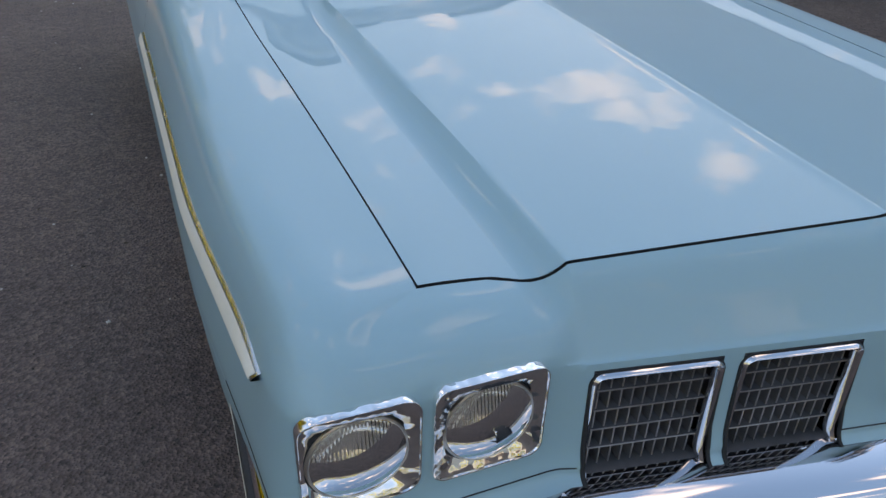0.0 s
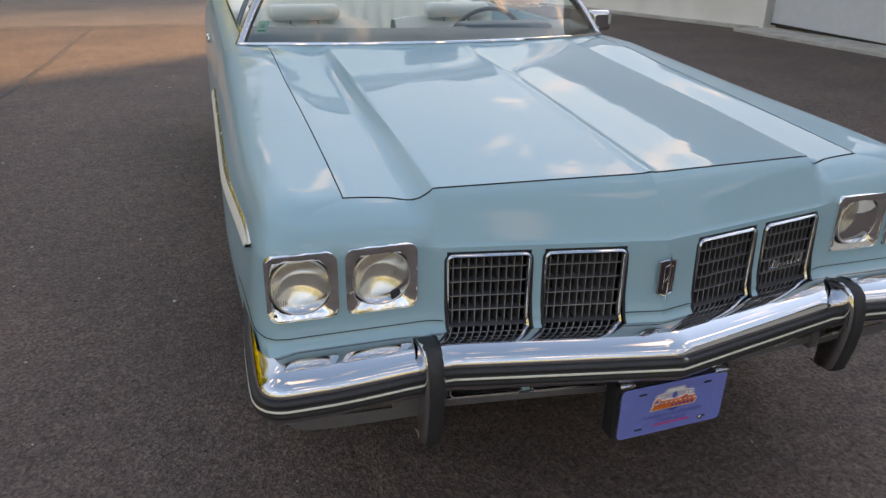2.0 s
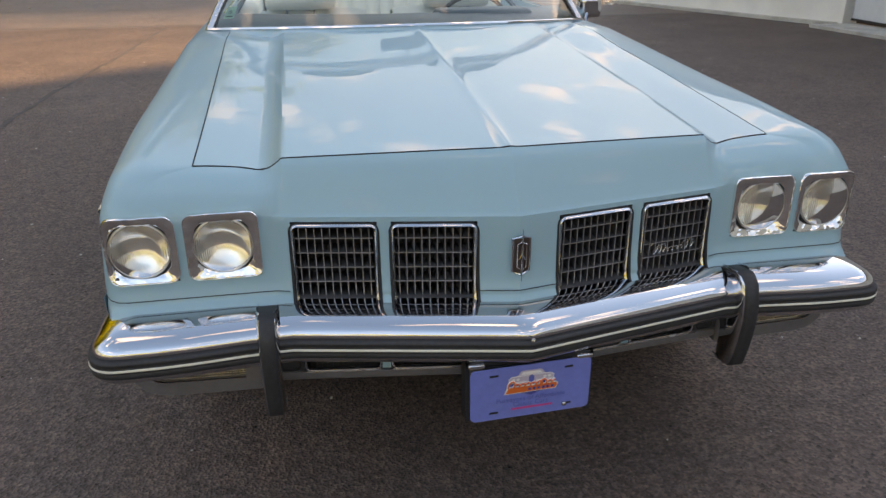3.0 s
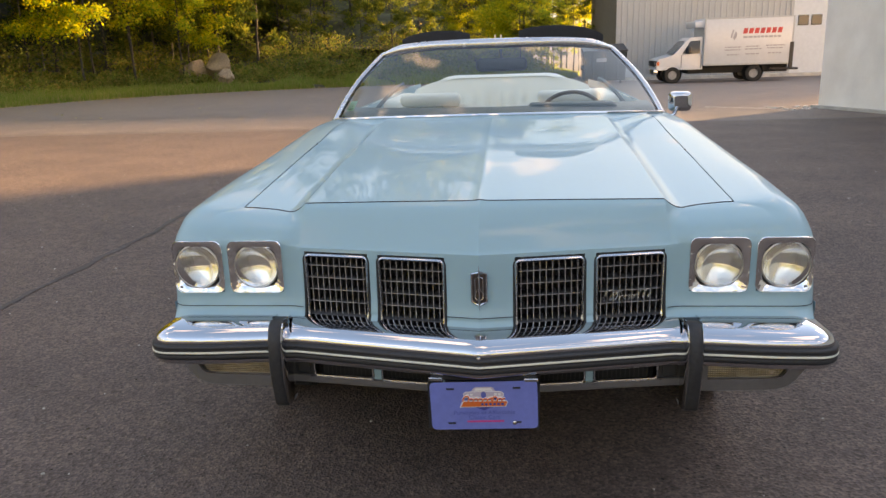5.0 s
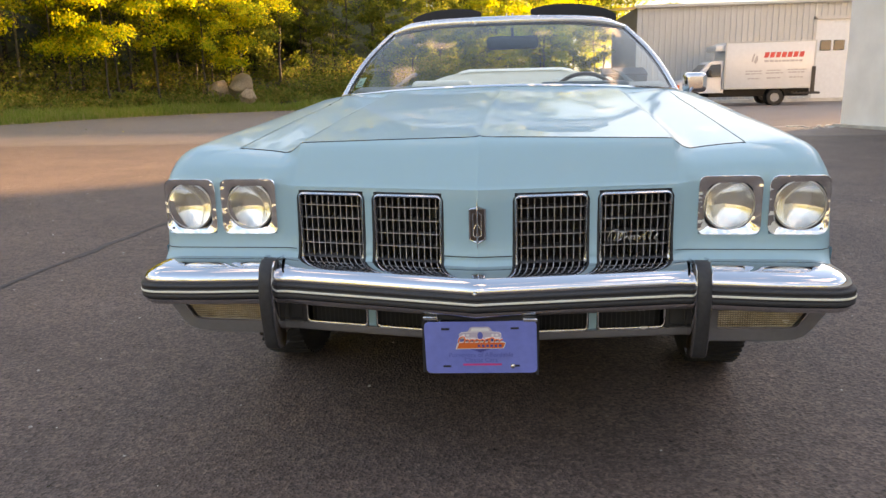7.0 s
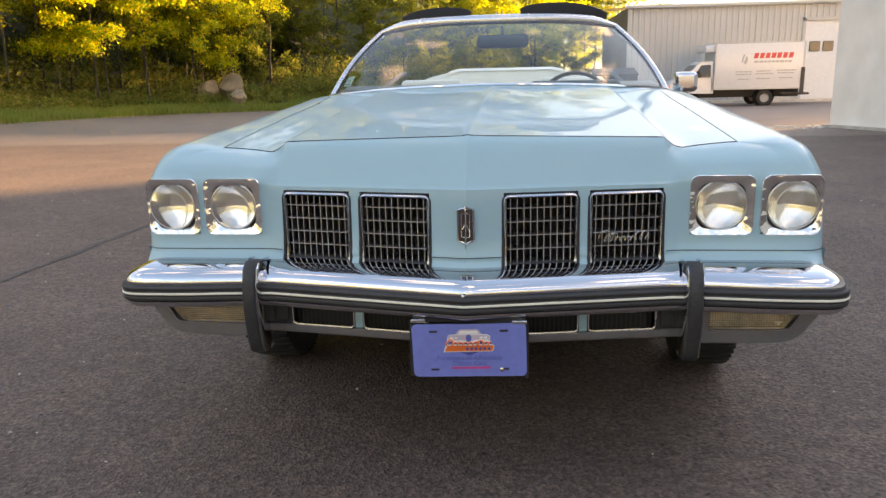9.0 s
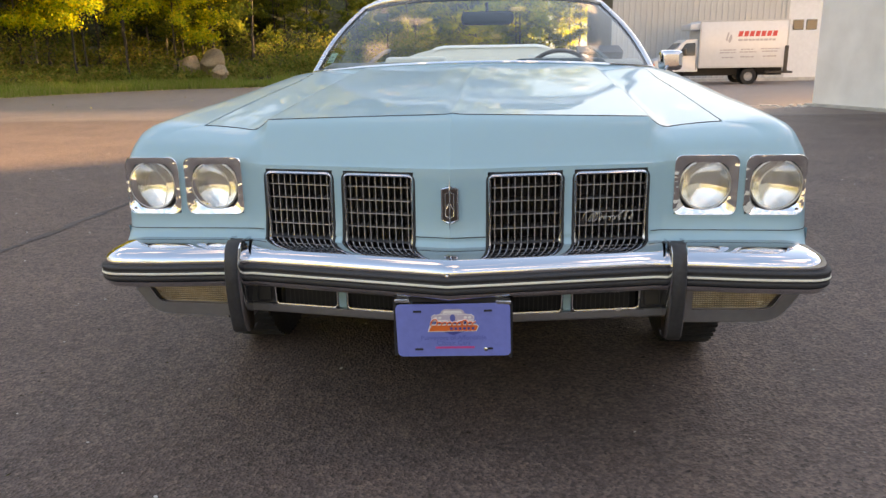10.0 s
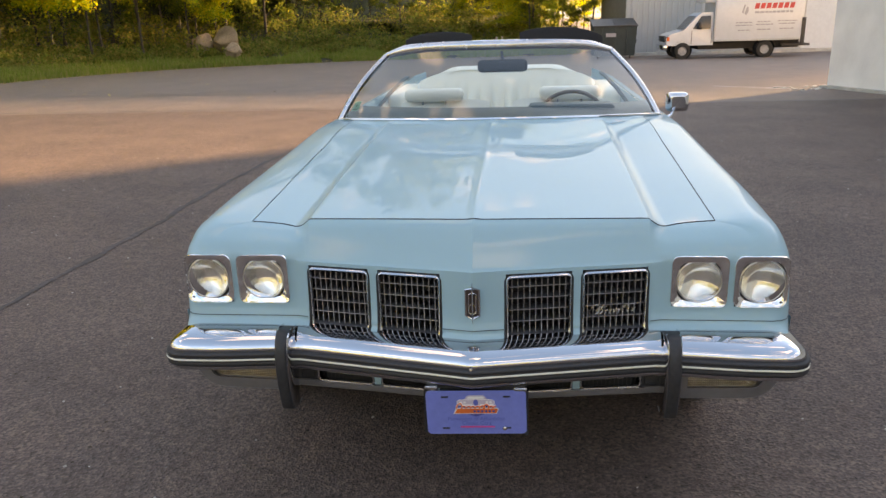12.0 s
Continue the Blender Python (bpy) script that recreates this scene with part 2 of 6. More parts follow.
    K(stone.outputs["Color"], glint.inputs["Value"]); K(glint.outputs[0], p.inputs["Roughness"])
    p.inputs["Specular IOR Level"].default_value = 0.4
    bp = N("ShaderNodeBump"); bp.inputs["Strength"].default_value, bp.inputs["Distance"].default_value = 0.8, 0.006
    rough2 = N("ShaderNodeMath"); rough2.operation = "MULTIPLY_ADD"; rough2.inputs[1].default_value = 1.2
    K(big.outputs["Fac"], rough2.inputs[0]); K(stone.outputs["Distance"], rough2.inputs[2])
    K(rough2.outputs[0], bp.inputs["Height"]); K(bp.outputs[0], p.inputs["Normal"])
    return m


def leaf_material(name, colors, passing=0.5):
    """Leaves that let the low sun through, each its own tint."""
    m = bpy.data.materials.new(name)
    m.use_nodes = True
    nt = m.node_tree
    nt.nodes.clear()
    N, K = nt.nodes.new, nt.links.new
    out, mix = N("ShaderNodeOutputMaterial"), N("ShaderNodeMixShader")
    d, t, g, r = N("ShaderNodeBsdfDiffuse"), N("ShaderNodeBsdfTranslucent"), N("ShaderNodeNewGeometry"), N("ShaderNodeValToRGB")
    while len(r.color_ramp.elements) < len(colors):
        r.color_ramp.elements.new(0.5)
    for n, (e, c) in enumerate(zip(r.color_ramp.elements, colors)):
        e.position, e.color = n / max(1, len(colors) - 1), (*c, 1)
    K(g.outputs["Random Per Island"], r.inputs[0])
    K(r.outputs[0], d.inputs[0]); K(r.outputs[0], t.inputs[0])
    mix.inputs[0].default_value = passing
    K(d.outputs[0], mix.inputs[1]); K(t.outputs[0], mix.inputs[2]); K(mix.outputs[0], out.inputs[0])
    return m


PAINT = paint_material()
CHROME = chrome_material()
DULL_CHROME = chrome_material("dull_bright_trim", (0.62, 0.62, 0.63), 0.22)
ARGENT = surface("argent_grey_paint", (0.165, 0.16, 0.165), 0.38, 0.3, 0.2, 0.06)
# pan grey darkened in colour for the shadow below the bumper
PAN_SHADE_GREY = surface("pan_grey_darkened_for_shade", (0.045, 0.045, 0.048), 0.5, 0.1, 0.0, 0.1)
RUBBER = surface("black_rubber", (0.022, 0.022, 0.024), 0.55, var=0.2, fine=90)
BLACK = surface("matt_black_plastic", (0.018, 0.018, 0.020), 0.5, var=0.15)
GRILLE_GREY = surface("grey_grille_plastic", (0.085, 0.086, 0.092), 0.5, var=0.12)
SILL_GREY = surface("grey_grille_sill", (0.06, 0.06, 0.064), 0.5, var=0.1)
GRILLE_TIP = chrome_material("worn_grille_edge", (0.46, 0.46, 0.47), 0.4)
GRILLE_BACK = surface("dark_grille_mesh", (0.050, 0.052, 0.057), 0.6, var=0.2)
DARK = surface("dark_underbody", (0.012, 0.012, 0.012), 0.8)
CREAM = surface("cream_pinstripe", (0.75, 0.72, 0.62), 0.5, var=0.03)
# black of the rubber seals, also painted in as shadow in hood gaps
SEAL_AND_GAP = surface("dark_seal_and_gap_shade", (0.012, 0.014, 0.016), 0.7)
VINYL = surface("white_vinyl", (0.80, 0.77, 0.68), 0.45, var=0.05, bump=0.15, bump_scale=120)
DASH = surface("dark_teal_dash_vinyl", (0.030, 0.065, 0.075), 0.5, var=0.1, bump=0.2, bump_scale=150)
CLOTH = surface("black_cloth", (0.018, 0.018, 0.020), 0.9, var=0.15, bump=0.3, bump_scale=200)
WINDSCREEN = clear_glass("tinted_windscreen_glass", (0.84, 0.91, 0.89), 0.02, 1.68)
LENS = fluted_glass()
BEAM = chrome_material("silvered_bowl", (0.95, 0.92, 0.86), 0.06)
LAMP_RING = chrome_material("worn_lamp_ring", (0.60, 0.57, 0.53), 0.30)
BEZEL = chrome_material("polished_bezel", (0.88, 0.87, 0.86), 0.07, 0.38)
SLOT = surface("dark_bezel_slot", (0.05, 0.045, 0.04), 0.5, 0.3)
AMBER_CLEAR = surface("smoked_ribbed_lens", (0.80, 0.66, 0.46), 0.20, 0.6, var=0.2, scale=18, coat=1.0)
MIRROR = chrome_material("mirror_glass", (0.75, 0.77, 0.80), 0.015)
PLATE_BLUE = surface("blue_plate_enamel", (0.145, 0.19, 0.52), 0.45, var=0.05)
INK_FADED = surface("faded_blue_ink", (0.088, 0.115, 0.385), 0.5, var=0.03)
INK_DARK = surface("dark_blue_ink", (0.045, 0.06, 0.26), 0.5, var=0.03)
INK_ORANGE = surface("orange_ink", (0.80, 0.15, 0.03), 0.5, var=0.05)
INK_GREY = surface("silver_ink", (0.50, 0.43, 0.50), 0.5, var=0.05)
INK_PINK = surface("pink_ink", (0.62, 0.06, 0.24), 0.5, var=0.05)
INK_WHITE = surface("white_ink", (0.75, 0.72, 0.70), 0.5, var=0.03)
STICKER = surface("green_sticker", (0.34, 0.58, 0.46), 0.5, var=0.06)
TYRE = surface("tyre_rubber", (0.014, 0.0135, 0.0135), 0.8, var=0.2, bump=0.3, bump_scale=60)
ASPHALT = asphalt_material()


# ---- mesh helpers ----
def data(name, verts, faces, mat, smooth=40.0, out_from=None):
    me = bpy.data.meshes.new(name)
    me.from_pydata([tuple(float(c) for c in v) for v in verts], [], [tuple(int(i) for i in f) for f in faces])
    me.update()
    if out_from is not None:
        ref = Vector(out_from)
        if sum((p.center - ref).dot(p.normal) * p.area for p in me.polygons) < 0:
            me.flip_normals()
    if smooth:
        me.polygons.foreach_set("use_smooth", [True] * len(me.polygons))
        me.set_sharp_from_angle(angle=radians(smooth))
    me.materials.append(mat)
    return me


def part(name, shape, mat, parent, label="", smooth=40.0, out_from=None, thick=0.0):
    """One mesh object under a thing or a part. shape: (verts, faces), or a mesh already made."""
    me = shape if isinstance(shape, bpy.types.Mesh) else data(name, shape[0], shape[1], mat, smooth, out_from)
    ob = new(name, me)
    if parent is not None:
        ob.parent = parent
    if label:
        tagged(ob, label)
    if thick:
        s = ob.modifiers.new("thickness", "SOLIDIFY")
        s.thickness, s.offset = thick, -1
    return ob


def thing(name, label, category, at=(0, 0, 0), turn=0.0, group="", kind=""):
    ob = new(name)
    ob.matrix_basis = pose(*at, 0, 0, turn)
    return tagged(ob, label, category, group, kind)


def grid(P, loop_u=False, loop_v=False):
    P = np.asarray(P, float)
    n, m = P.shape[:2]
    faces = []
    for i in range(n if loop_u else n - 1):
        for j in range(m if loop_v else m - 1):
            a, b = (i + 1) % n, (j + 1) % m
            faces.append((i * m + j, a * m + j, a * m + b, i * m + b))
    return P.reshape(-1, 3), faces


def merge(*shapes):
    verts, faces = [], []
    for v, f in shapes:
        o = len(verts)
        verts += [tuple(p) for p in v]
        faces += [tuple(i + o for i in q) for q in f]
    return verts, faces


def mirrored(shape):
    v, f = shape
    return [(-p[0], p[1], p[2]) for p in v], [tuple(reversed(q)) for q in f]


def box(x0, x1, y0, y1, z0, z1, bevel=0.0, seg=2):
    bm = bmesh.new()
    bmesh.ops.create_cube(bm, size=1.0)
    for v in bm.verts:
        v.co = ((x0 + x1) / 2 + v.co.x * (x1 - x0), (y0 + y1) / 2 + v.co.y * (y1 - y0), (z0 + z1) / 2 + v.co.z * (z1 - z0))
    if bevel:
        bmesh.ops.bevel(bm, geom=bm.edges[:], offset=bevel, segments=seg, affect="EDGES", profile=0.5)
    bm.verts.ensure_lookup_table()
    bm.verts.index_update()
    r = [v.co[:] for v in bm.verts], [[v.index for v in f.verts] for f in bm.faces]
    bm.free()
    return r


def turned(shape, m):
    return [tuple(m @ Vector(p)) for p in shape[0]], shape[1]


def tube(path, r, seg=8, closed=False, caps=True):
    """A round bar along a path; r: one radius, or one for each point."""
    path = [Vector(p) for p in path]
    n = len(path)
    rs = r if isinstance(r, (list, tuple)) else [r] * n
    verts, faces = [], []
    ref = None
    for i, p in enumerate(path):
        a = path[(i - 1) % n] if (closed or i) else p
        b = path[(i + 1) % n] if (closed or i < n - 1) else p
        d = (b - a).normalized()
        if ref is None:
            ref = Vector((0, 0, 1)) if abs(d.z) < 0.9 else Vector((1, 0, 0))
        u = (ref - d * ref.dot(d)).normalized()
        ref = u
        w = d.cross(u)
        for k in range(seg):
            t = 2 * math.pi * k / seg
            verts.append(p + (u * math.cos(t) + w * math.sin(t)) * rs[i])
    for i in range(n if closed else n - 1):
        for k in range(seg):
            j, l = (i + 1) % n, (k + 1) % seg
            faces.append((i * seg + k, i * seg + l, j * seg + l, j * seg + k))
    if caps and not closed:
        faces += [tuple(reversed(range(seg))), tuple(range((n - 1) * seg, n * seg))]
    return verts, faces


def lathe(profile, seg=32, axis="y", at=(0, 0, 0)):
    """A turned shape from (radius, along) pairs."""
    rows = []
    for r, h in profile:
        row = []
        for k in range(seg):
            c, s = r * math.cos(2 * math.pi * k / seg), r * math.sin(2 * math.pi * k / seg)
            p = {"y": (c, h, s), "x": (h, c, s), "z": (c, s, h)}[axis]
            row.append((p[0] + at[0], p[1] + at[1], p[2] + at[2]))
        rows.append(row)
    return grid(rows, loop_v=True)


def smooth_rows(C, n):
    """Catmull-Rom through control rows (axis 0), n steps a span."""
    C = np.asarray(C, float)
    out = []
    for i in range(len(C) - 1):
        a, b, c, d = C[max(i - 1, 0)], C[i], C[i + 1], C[min(i + 2, len(C) - 1)]
        for s in range(n):
            t = s / n
            out.append(0.5 * (2 * b + (c - a) * t + (2 * a - 5 * b + 4 * c - d) * t * t + (3 * b - a - 3 * c + d) * t ** 3))
    out.append(C[-1])
    return np.array(out)


def smoothstep(a, b, x):
    t = min(1.0, max(0.0, (x - a) / (b - a)))
    return t * t * (3 - 2 * t)


def rounded_rect(x0, x1, z0, z1, r, n=5):
    pts = []
    for cx, cz, a0 in ((x1 - r, z1 - r, 0), (x0 + r, z1 - r, 90), (x0 + r, z0 + r, 180), (x1 - r, z0 + r, 270)):
        for k in range(n + 1):
            a = radians(a0 + 90 * k / n)
            pts.append((cx + r * math.cos(a), cz + r * math.sin(a)))
    return pts


def ground_z(y):
    """The lot is level round the car and falls away gently behind it."""
    if y < 2:
        return 0.0
    if y < 6:
        return -0.0225 * (y - 2) ** 2 / 8
    return -0.0225 * (min(y, 70) - 4)


# ================= the car =================
car = thing("convertible_car", "pale blue full-size vintage convertible with chrome bumper, parked on asphalt", "car")


def hood_spine(y):
    t = (y - 0.125) / 1.45
    return 0.979 + 0.101 * min(t, 1.06) + 0.007 * math.sin(math.pi * min(1, max(0, t)))


def top_z(x, y):
    """Height of the hood and inner wing: a raised centre panel with a shallow valley on each flank."""
    x = abs(x)
    z = hood_spine(y) + 0.002 - 0.022 * (min(x, 0.545) / 0.545) ** 1.06 + 0.0030 * max(0.0, 1 - x / 0.022)
    fade = 1 - 0.55 * smoothstep(1.25, 1.65, y)
    # a crisp edge above, running out softly into the valley
    drop = 1 - (1 - min(1.0, max(0.0, (x - 0.545) / 0.060))) ** 1.9
    z -= (0.034 * fade + 0.014 * (1 - fade)) * drop
    z += 0.011 * smoothstep(0.59, 0.76, x)
    return z


def seam_y(x):
    x = abs(x)
    if x < 0.535:
        return 0.125 + 0.13 * x
    return 0.1945 + 0.0415 * smoothstep(0.535, 0.66, x)


def hood_edge_x(y):
    return 0.757 + 0.02 * smoothstep(0.236, 1.8, y)


def hood_rear_y(x):
    return 1.580 + 0.305 * (abs(x) / 0.777) ** 2


# columns across the nose, and stations along the wing
NOSE_X = [0, .015, .05, .101, .15, .2, .25, .302, .318, .334, .38, .43, .48, .535, .545, .548, .56, .575, .59, .605, .612, .65, .69, .73, .772, .786, .80, .84, .88, .92]
WING_Y = [.25, .30, .38, .48, .60, .72, .85, 1.0, 1.15, 1.3, 1.45, 1.6, 1.72, 1.80, 1.885, 1.96, 2.0, 2.035]
V_ROWS = [(.620, -.038), (.648, -.008), (.663, -.006), (.705, .003), (.836, .010), (.849, .018)]
N_ROWS = [(.620, .052), (.647, .096), (.663, .105), (.705, .114), (.830, .117), (.858, .119), (.880, .127), (.908, .150), (.934, .196)]
S_ROWS = [(1.024, .620), (1.030, .645), (1.030, .662), (1.029, .705), (1.016, .830), (1.010, .866), (.997, .906), (.966, .939), (.892, .957)]


def nose_column(x):
    seam = np.array([min(x, 0.757), seam_y(x), top_z(min(x, 0.757), seam_y(min(x, 0.757)))])
    v = [np.array([x, .183 * x + dy, z]) for z, dy in V_ROWS]
    for q, r in ((.30, .26), (.60, .51), (.865, .77)):
        v.append(v[5] * (1 - np.array([0, r, q])) + seam * np.array([0, r, q]) + np.array([x, 0, 0]) * 0)
        v[-1][0] = x
    n = [np.array([x, y, z]) for z, y in N_ROWS]
    for k in range(6, 9):
        w = (k - 5) / 4
        n[k][0] = x + (seam[0] - x) * w * .7 * smoothstep(0.74, 0.92, x)
        n[k][2] += (seam[2] - top_z(.757, .236)) * w
    w = smoothstep(0.545, 0.590, x)
    return [a * (1 - w) + b * w for a, b in zip(v, n)] + [seam]


def side_taper(y):
    """How far the flank stands in from its nominal width."""
    return 0.004 + 0.036 * (1 - smoothstep(0.15, 0.85, y))


def wing_column(y):
    taper = side_taper(y)
    rise = 0.062 * (min(y, 1.8) - 0.24)
    col = []
    for k, (x, z) in enumerate(S_ROWS):
        up = rise * smoothstep(4.4, 7.5, k)
        slim = smoothstep(.30, .95, y) * smoothstep(4.5, 6.5, k)
        col.append(np.array([x - taper * (1 - 0.6 * smoothstep(6, 9, k)) - .012 * slim, y, z + up - .008 * slim]))
    xe = hood_edge_x(y)
    ze = top_z(xe, min(y, 1.885)) + 0.002
    if y > 1.885:
        # behind the hood the inner edge follows the foot of the windscreen
        xe = max(xe, .88 * math.sqrt(max(0.0, (y - 1.625) / .44)))
        ze += (1.042 - ze) * smoothstep(1.885, 2.03, y)
    return col + [np.array([xe, y, ze])]


def wing_shell():
    cols = [nose_column(x) for x in NOSE_X]
    a, b = cols[-1], wing_column(WING_Y[0])
    for s in (0.2, 0.4, 0.6, 0.8):
        c = []
        for p, q in zip(a, b):
            corner = np.array([q[0], p[1], (p[2] + q[2]) / 2])
            c.append(p * (1 - s) ** 2 + corner * 2 * s * (1 - s) + q * s * s)
        c[9] = a[9] * (1 - s) + b[9] * s
        cols.append(c)
    cols += [wing_column(y) for y in WING_Y]
    return np.array(cols)


SHELL = wing_shell()
SUB = 4


def shell_mesh():
    """Front panel and wings as one skin, with the lamp and grille openings left out."""
    P = np.array([smooth_rows(c, SUB) for c in SHELL])
    n, m = P.shape[:2]
    # the wing's inner top lies flat towards the hood
    for i in range(len(NOSE_X), n):
        a, b = P[i, 8 * SUB, 2], P[i, 9 * SUB, 2]
        for k in range(1, SUB):
            u = k / SUB
            P[i, 8 * SUB + k, 2] = a + (b - a) * (2 * u - u * u)
    verts = P.reshape(-1, 3)
    faces = []
    for i in range(n - 1):
        for j in range(m - 1):
            x0, x1 = (NOSE_X[i], NOSE_X[i + 1]) if i + 1 < len(NOSE_X) else (9, 9)
            if i == len(NOSE_X) - 1:
                x0, x1 = .92, .94
            z0, z1 = P[i, j, 2], P[i, j + 1, 2]
            lamp = 3 * SUB <= j < 5 * SUB and (.611 <= x0 and x1 <= .773 or .799 <= x0 and x1 <= .945)
            grille = j < 4 * SUB and (.100 <= x0 and x1 <= .303 or .333 <= x0 and x1 <= .536)
            if not (lamp or grille):
                faces.append((i * m + j, (i + 1) * m + j, (i + 1) * m + j + 1, i * m + j + 1))
    return verts, faces


shell = shell_mesh()
part("front_wing_and_nose", merge(shell, mirrored(shell)), PAINT, car, "pale blue painted nose panel and front wings", 30, (0, 1.0, 0.3))


def hood():
    xs = sorted(set([round(v, 4) for v in list(np.linspace(-1, 1, 41)) + [s * q / .757 for s in (-1, 1) for q in (.008, .02, .525, .535, .545, .549, .555, .565, .575, .585, .595, .605)]]))
    rows = []
    for v in np.linspace(0, 1, 34):
        row = []
        for u in xs:
            x = u * 0.753
            y0, y1 = seam_y(x) + 0.0050, hood_rear_y(x)
            y = y0 + (y1 - y0) * v
            x = u * (hood_edge_x(y) - 0.0045 + 0.001)
            row.append((x, y, top_z(x, y) + .0018))
        rows.append(row)
    return grid(rows)


bonnet = part("hood", hood(), PAINT, car, "pale blue hood with a raised centre panel and spine", 30, (0, 1, 0))
# strips down the hood edge, the gap's shadow put into their colour
for sx in (-1, 1):
    part("hood_flange", grid([[(sx * (hood_edge_x(y) - .0037), y, top_z(hood_edge_x(y), y) - d) for d in (-.0015, .022)] for y in np.linspace(.242, 1.88, 32)]), SEAL_AND_GAP, bonnet, "", 0)
part("hood_flange", grid([[(x, seam_y(x) + .0052, top_z(x, seam_y(x)) - d) for d in (-.0015, .022)] for x in np.linspace(-.753, .753, 61)]), SEAL_AND_GAP, bonnet, "", 0)
# sheet under the shut lines, coloured dark for the shadow inside them
part("shut_line_channel", grid([[(u * hood_edge_x(y) * 1.03, y + (seam_y(u * .757) - .236 if v == 0 else 0), top_z(u * .75, y) - 0.03) for u in np.linspace(-1, 1, 21)]
                                for v, y in ((0, .236), (1, .5), (2, 1.0), (3, 1.5), (4, 1.86))]), SEAL_AND_GAP, car)


first = NOSE_X.index(.548)
for s in (-1, 1):
    for cols in (SHELL[:NOSE_X.index(.101) + 1], SHELL[first:first + len(NOSE_X) - first + 8]):
        part("panel_gap", tube([(s * p[2][0], p[2][1] - .0004, p[2][2] - .001) for p in cols], .0013, 6), SEAL_AND_GAP, car)


def wing_lower():
    """The side below the crease, with the wheel opening."""
    rows = []
    for y in np.linspace(0.16, 2.035, 66):
        taper = side_taper(y)
        d = abs(y - 1.0)
        low = 0.345 + math.sqrt(0.42 ** 2 - d * d) if d < 0.415 else (0.48 if y < 1 else 0.27)
        low = min(low, 0.645)
        rows.append([(1.030 - taper - 0.05 * ((0.655 - z) / 0.38) ** 1.5, y, z) for z in np.linspace(0.655, low, 8)])
    return grid(rows)


side = wing_lower()
part("lower_wing", side, PAINT, car, "", 30)
part("lower_wing", mirrored(side), PAINT, car, "", 30)
arch = [(0.984 + 0.022 * (z - .45) / .3, y, z) for y, z in [(1.0 + 0.418 * math.cos(a), 0.345 + 0.418 * math.sin(a)) for a in np.linspace(0.35, math.pi - 0.35, 28)] if z < .77]
for s in (-1, 1):
    part("wheel_lip_trim", tube([(s * (x + .008), y, min(z, .655)) for x, y, z in arch], 0.006, 6), CHROME, car, "bright wheel opening trim")
    # side moulding: a tapered bright strip on the wing
    path = []
    for y in np.linspace(0.245, 2.03, 34):
        path.append((s * (1.011 - side_taper(y)), y, 0.847))
    rows = []
    for n, (x, y, z) in enumerate(path):
        h = 0.020 * min(1.0, 0.30 + n / 2.5)
        rows.append([(x - s * .006, y, z + h), (x + s * .006, y, z + h * .75), (x + s * .015, y, z), (x + s * .017, y, z - h * .7), (x + s * .004, y, z - h)])
    part("side_moulding", grid(rows), DULL_CHROME, car, "bright side moulding", 60)
    rows = []
    for n, (x, y, z) in enumerate(path):
        f = min(1.0, .25 + n / 2.5)
        rows.append([(x + s * .0085, y + .006, z + .0160 * f), (x + s * .0175, y + .006, z), (x + s * .0196, y + .006, z - .013 * f), (x + s * .0165, y + .006, z - .0150 * f)])
    part("moulding_insert", grid(rows), CREAM, car, "cream strip in the moulding")
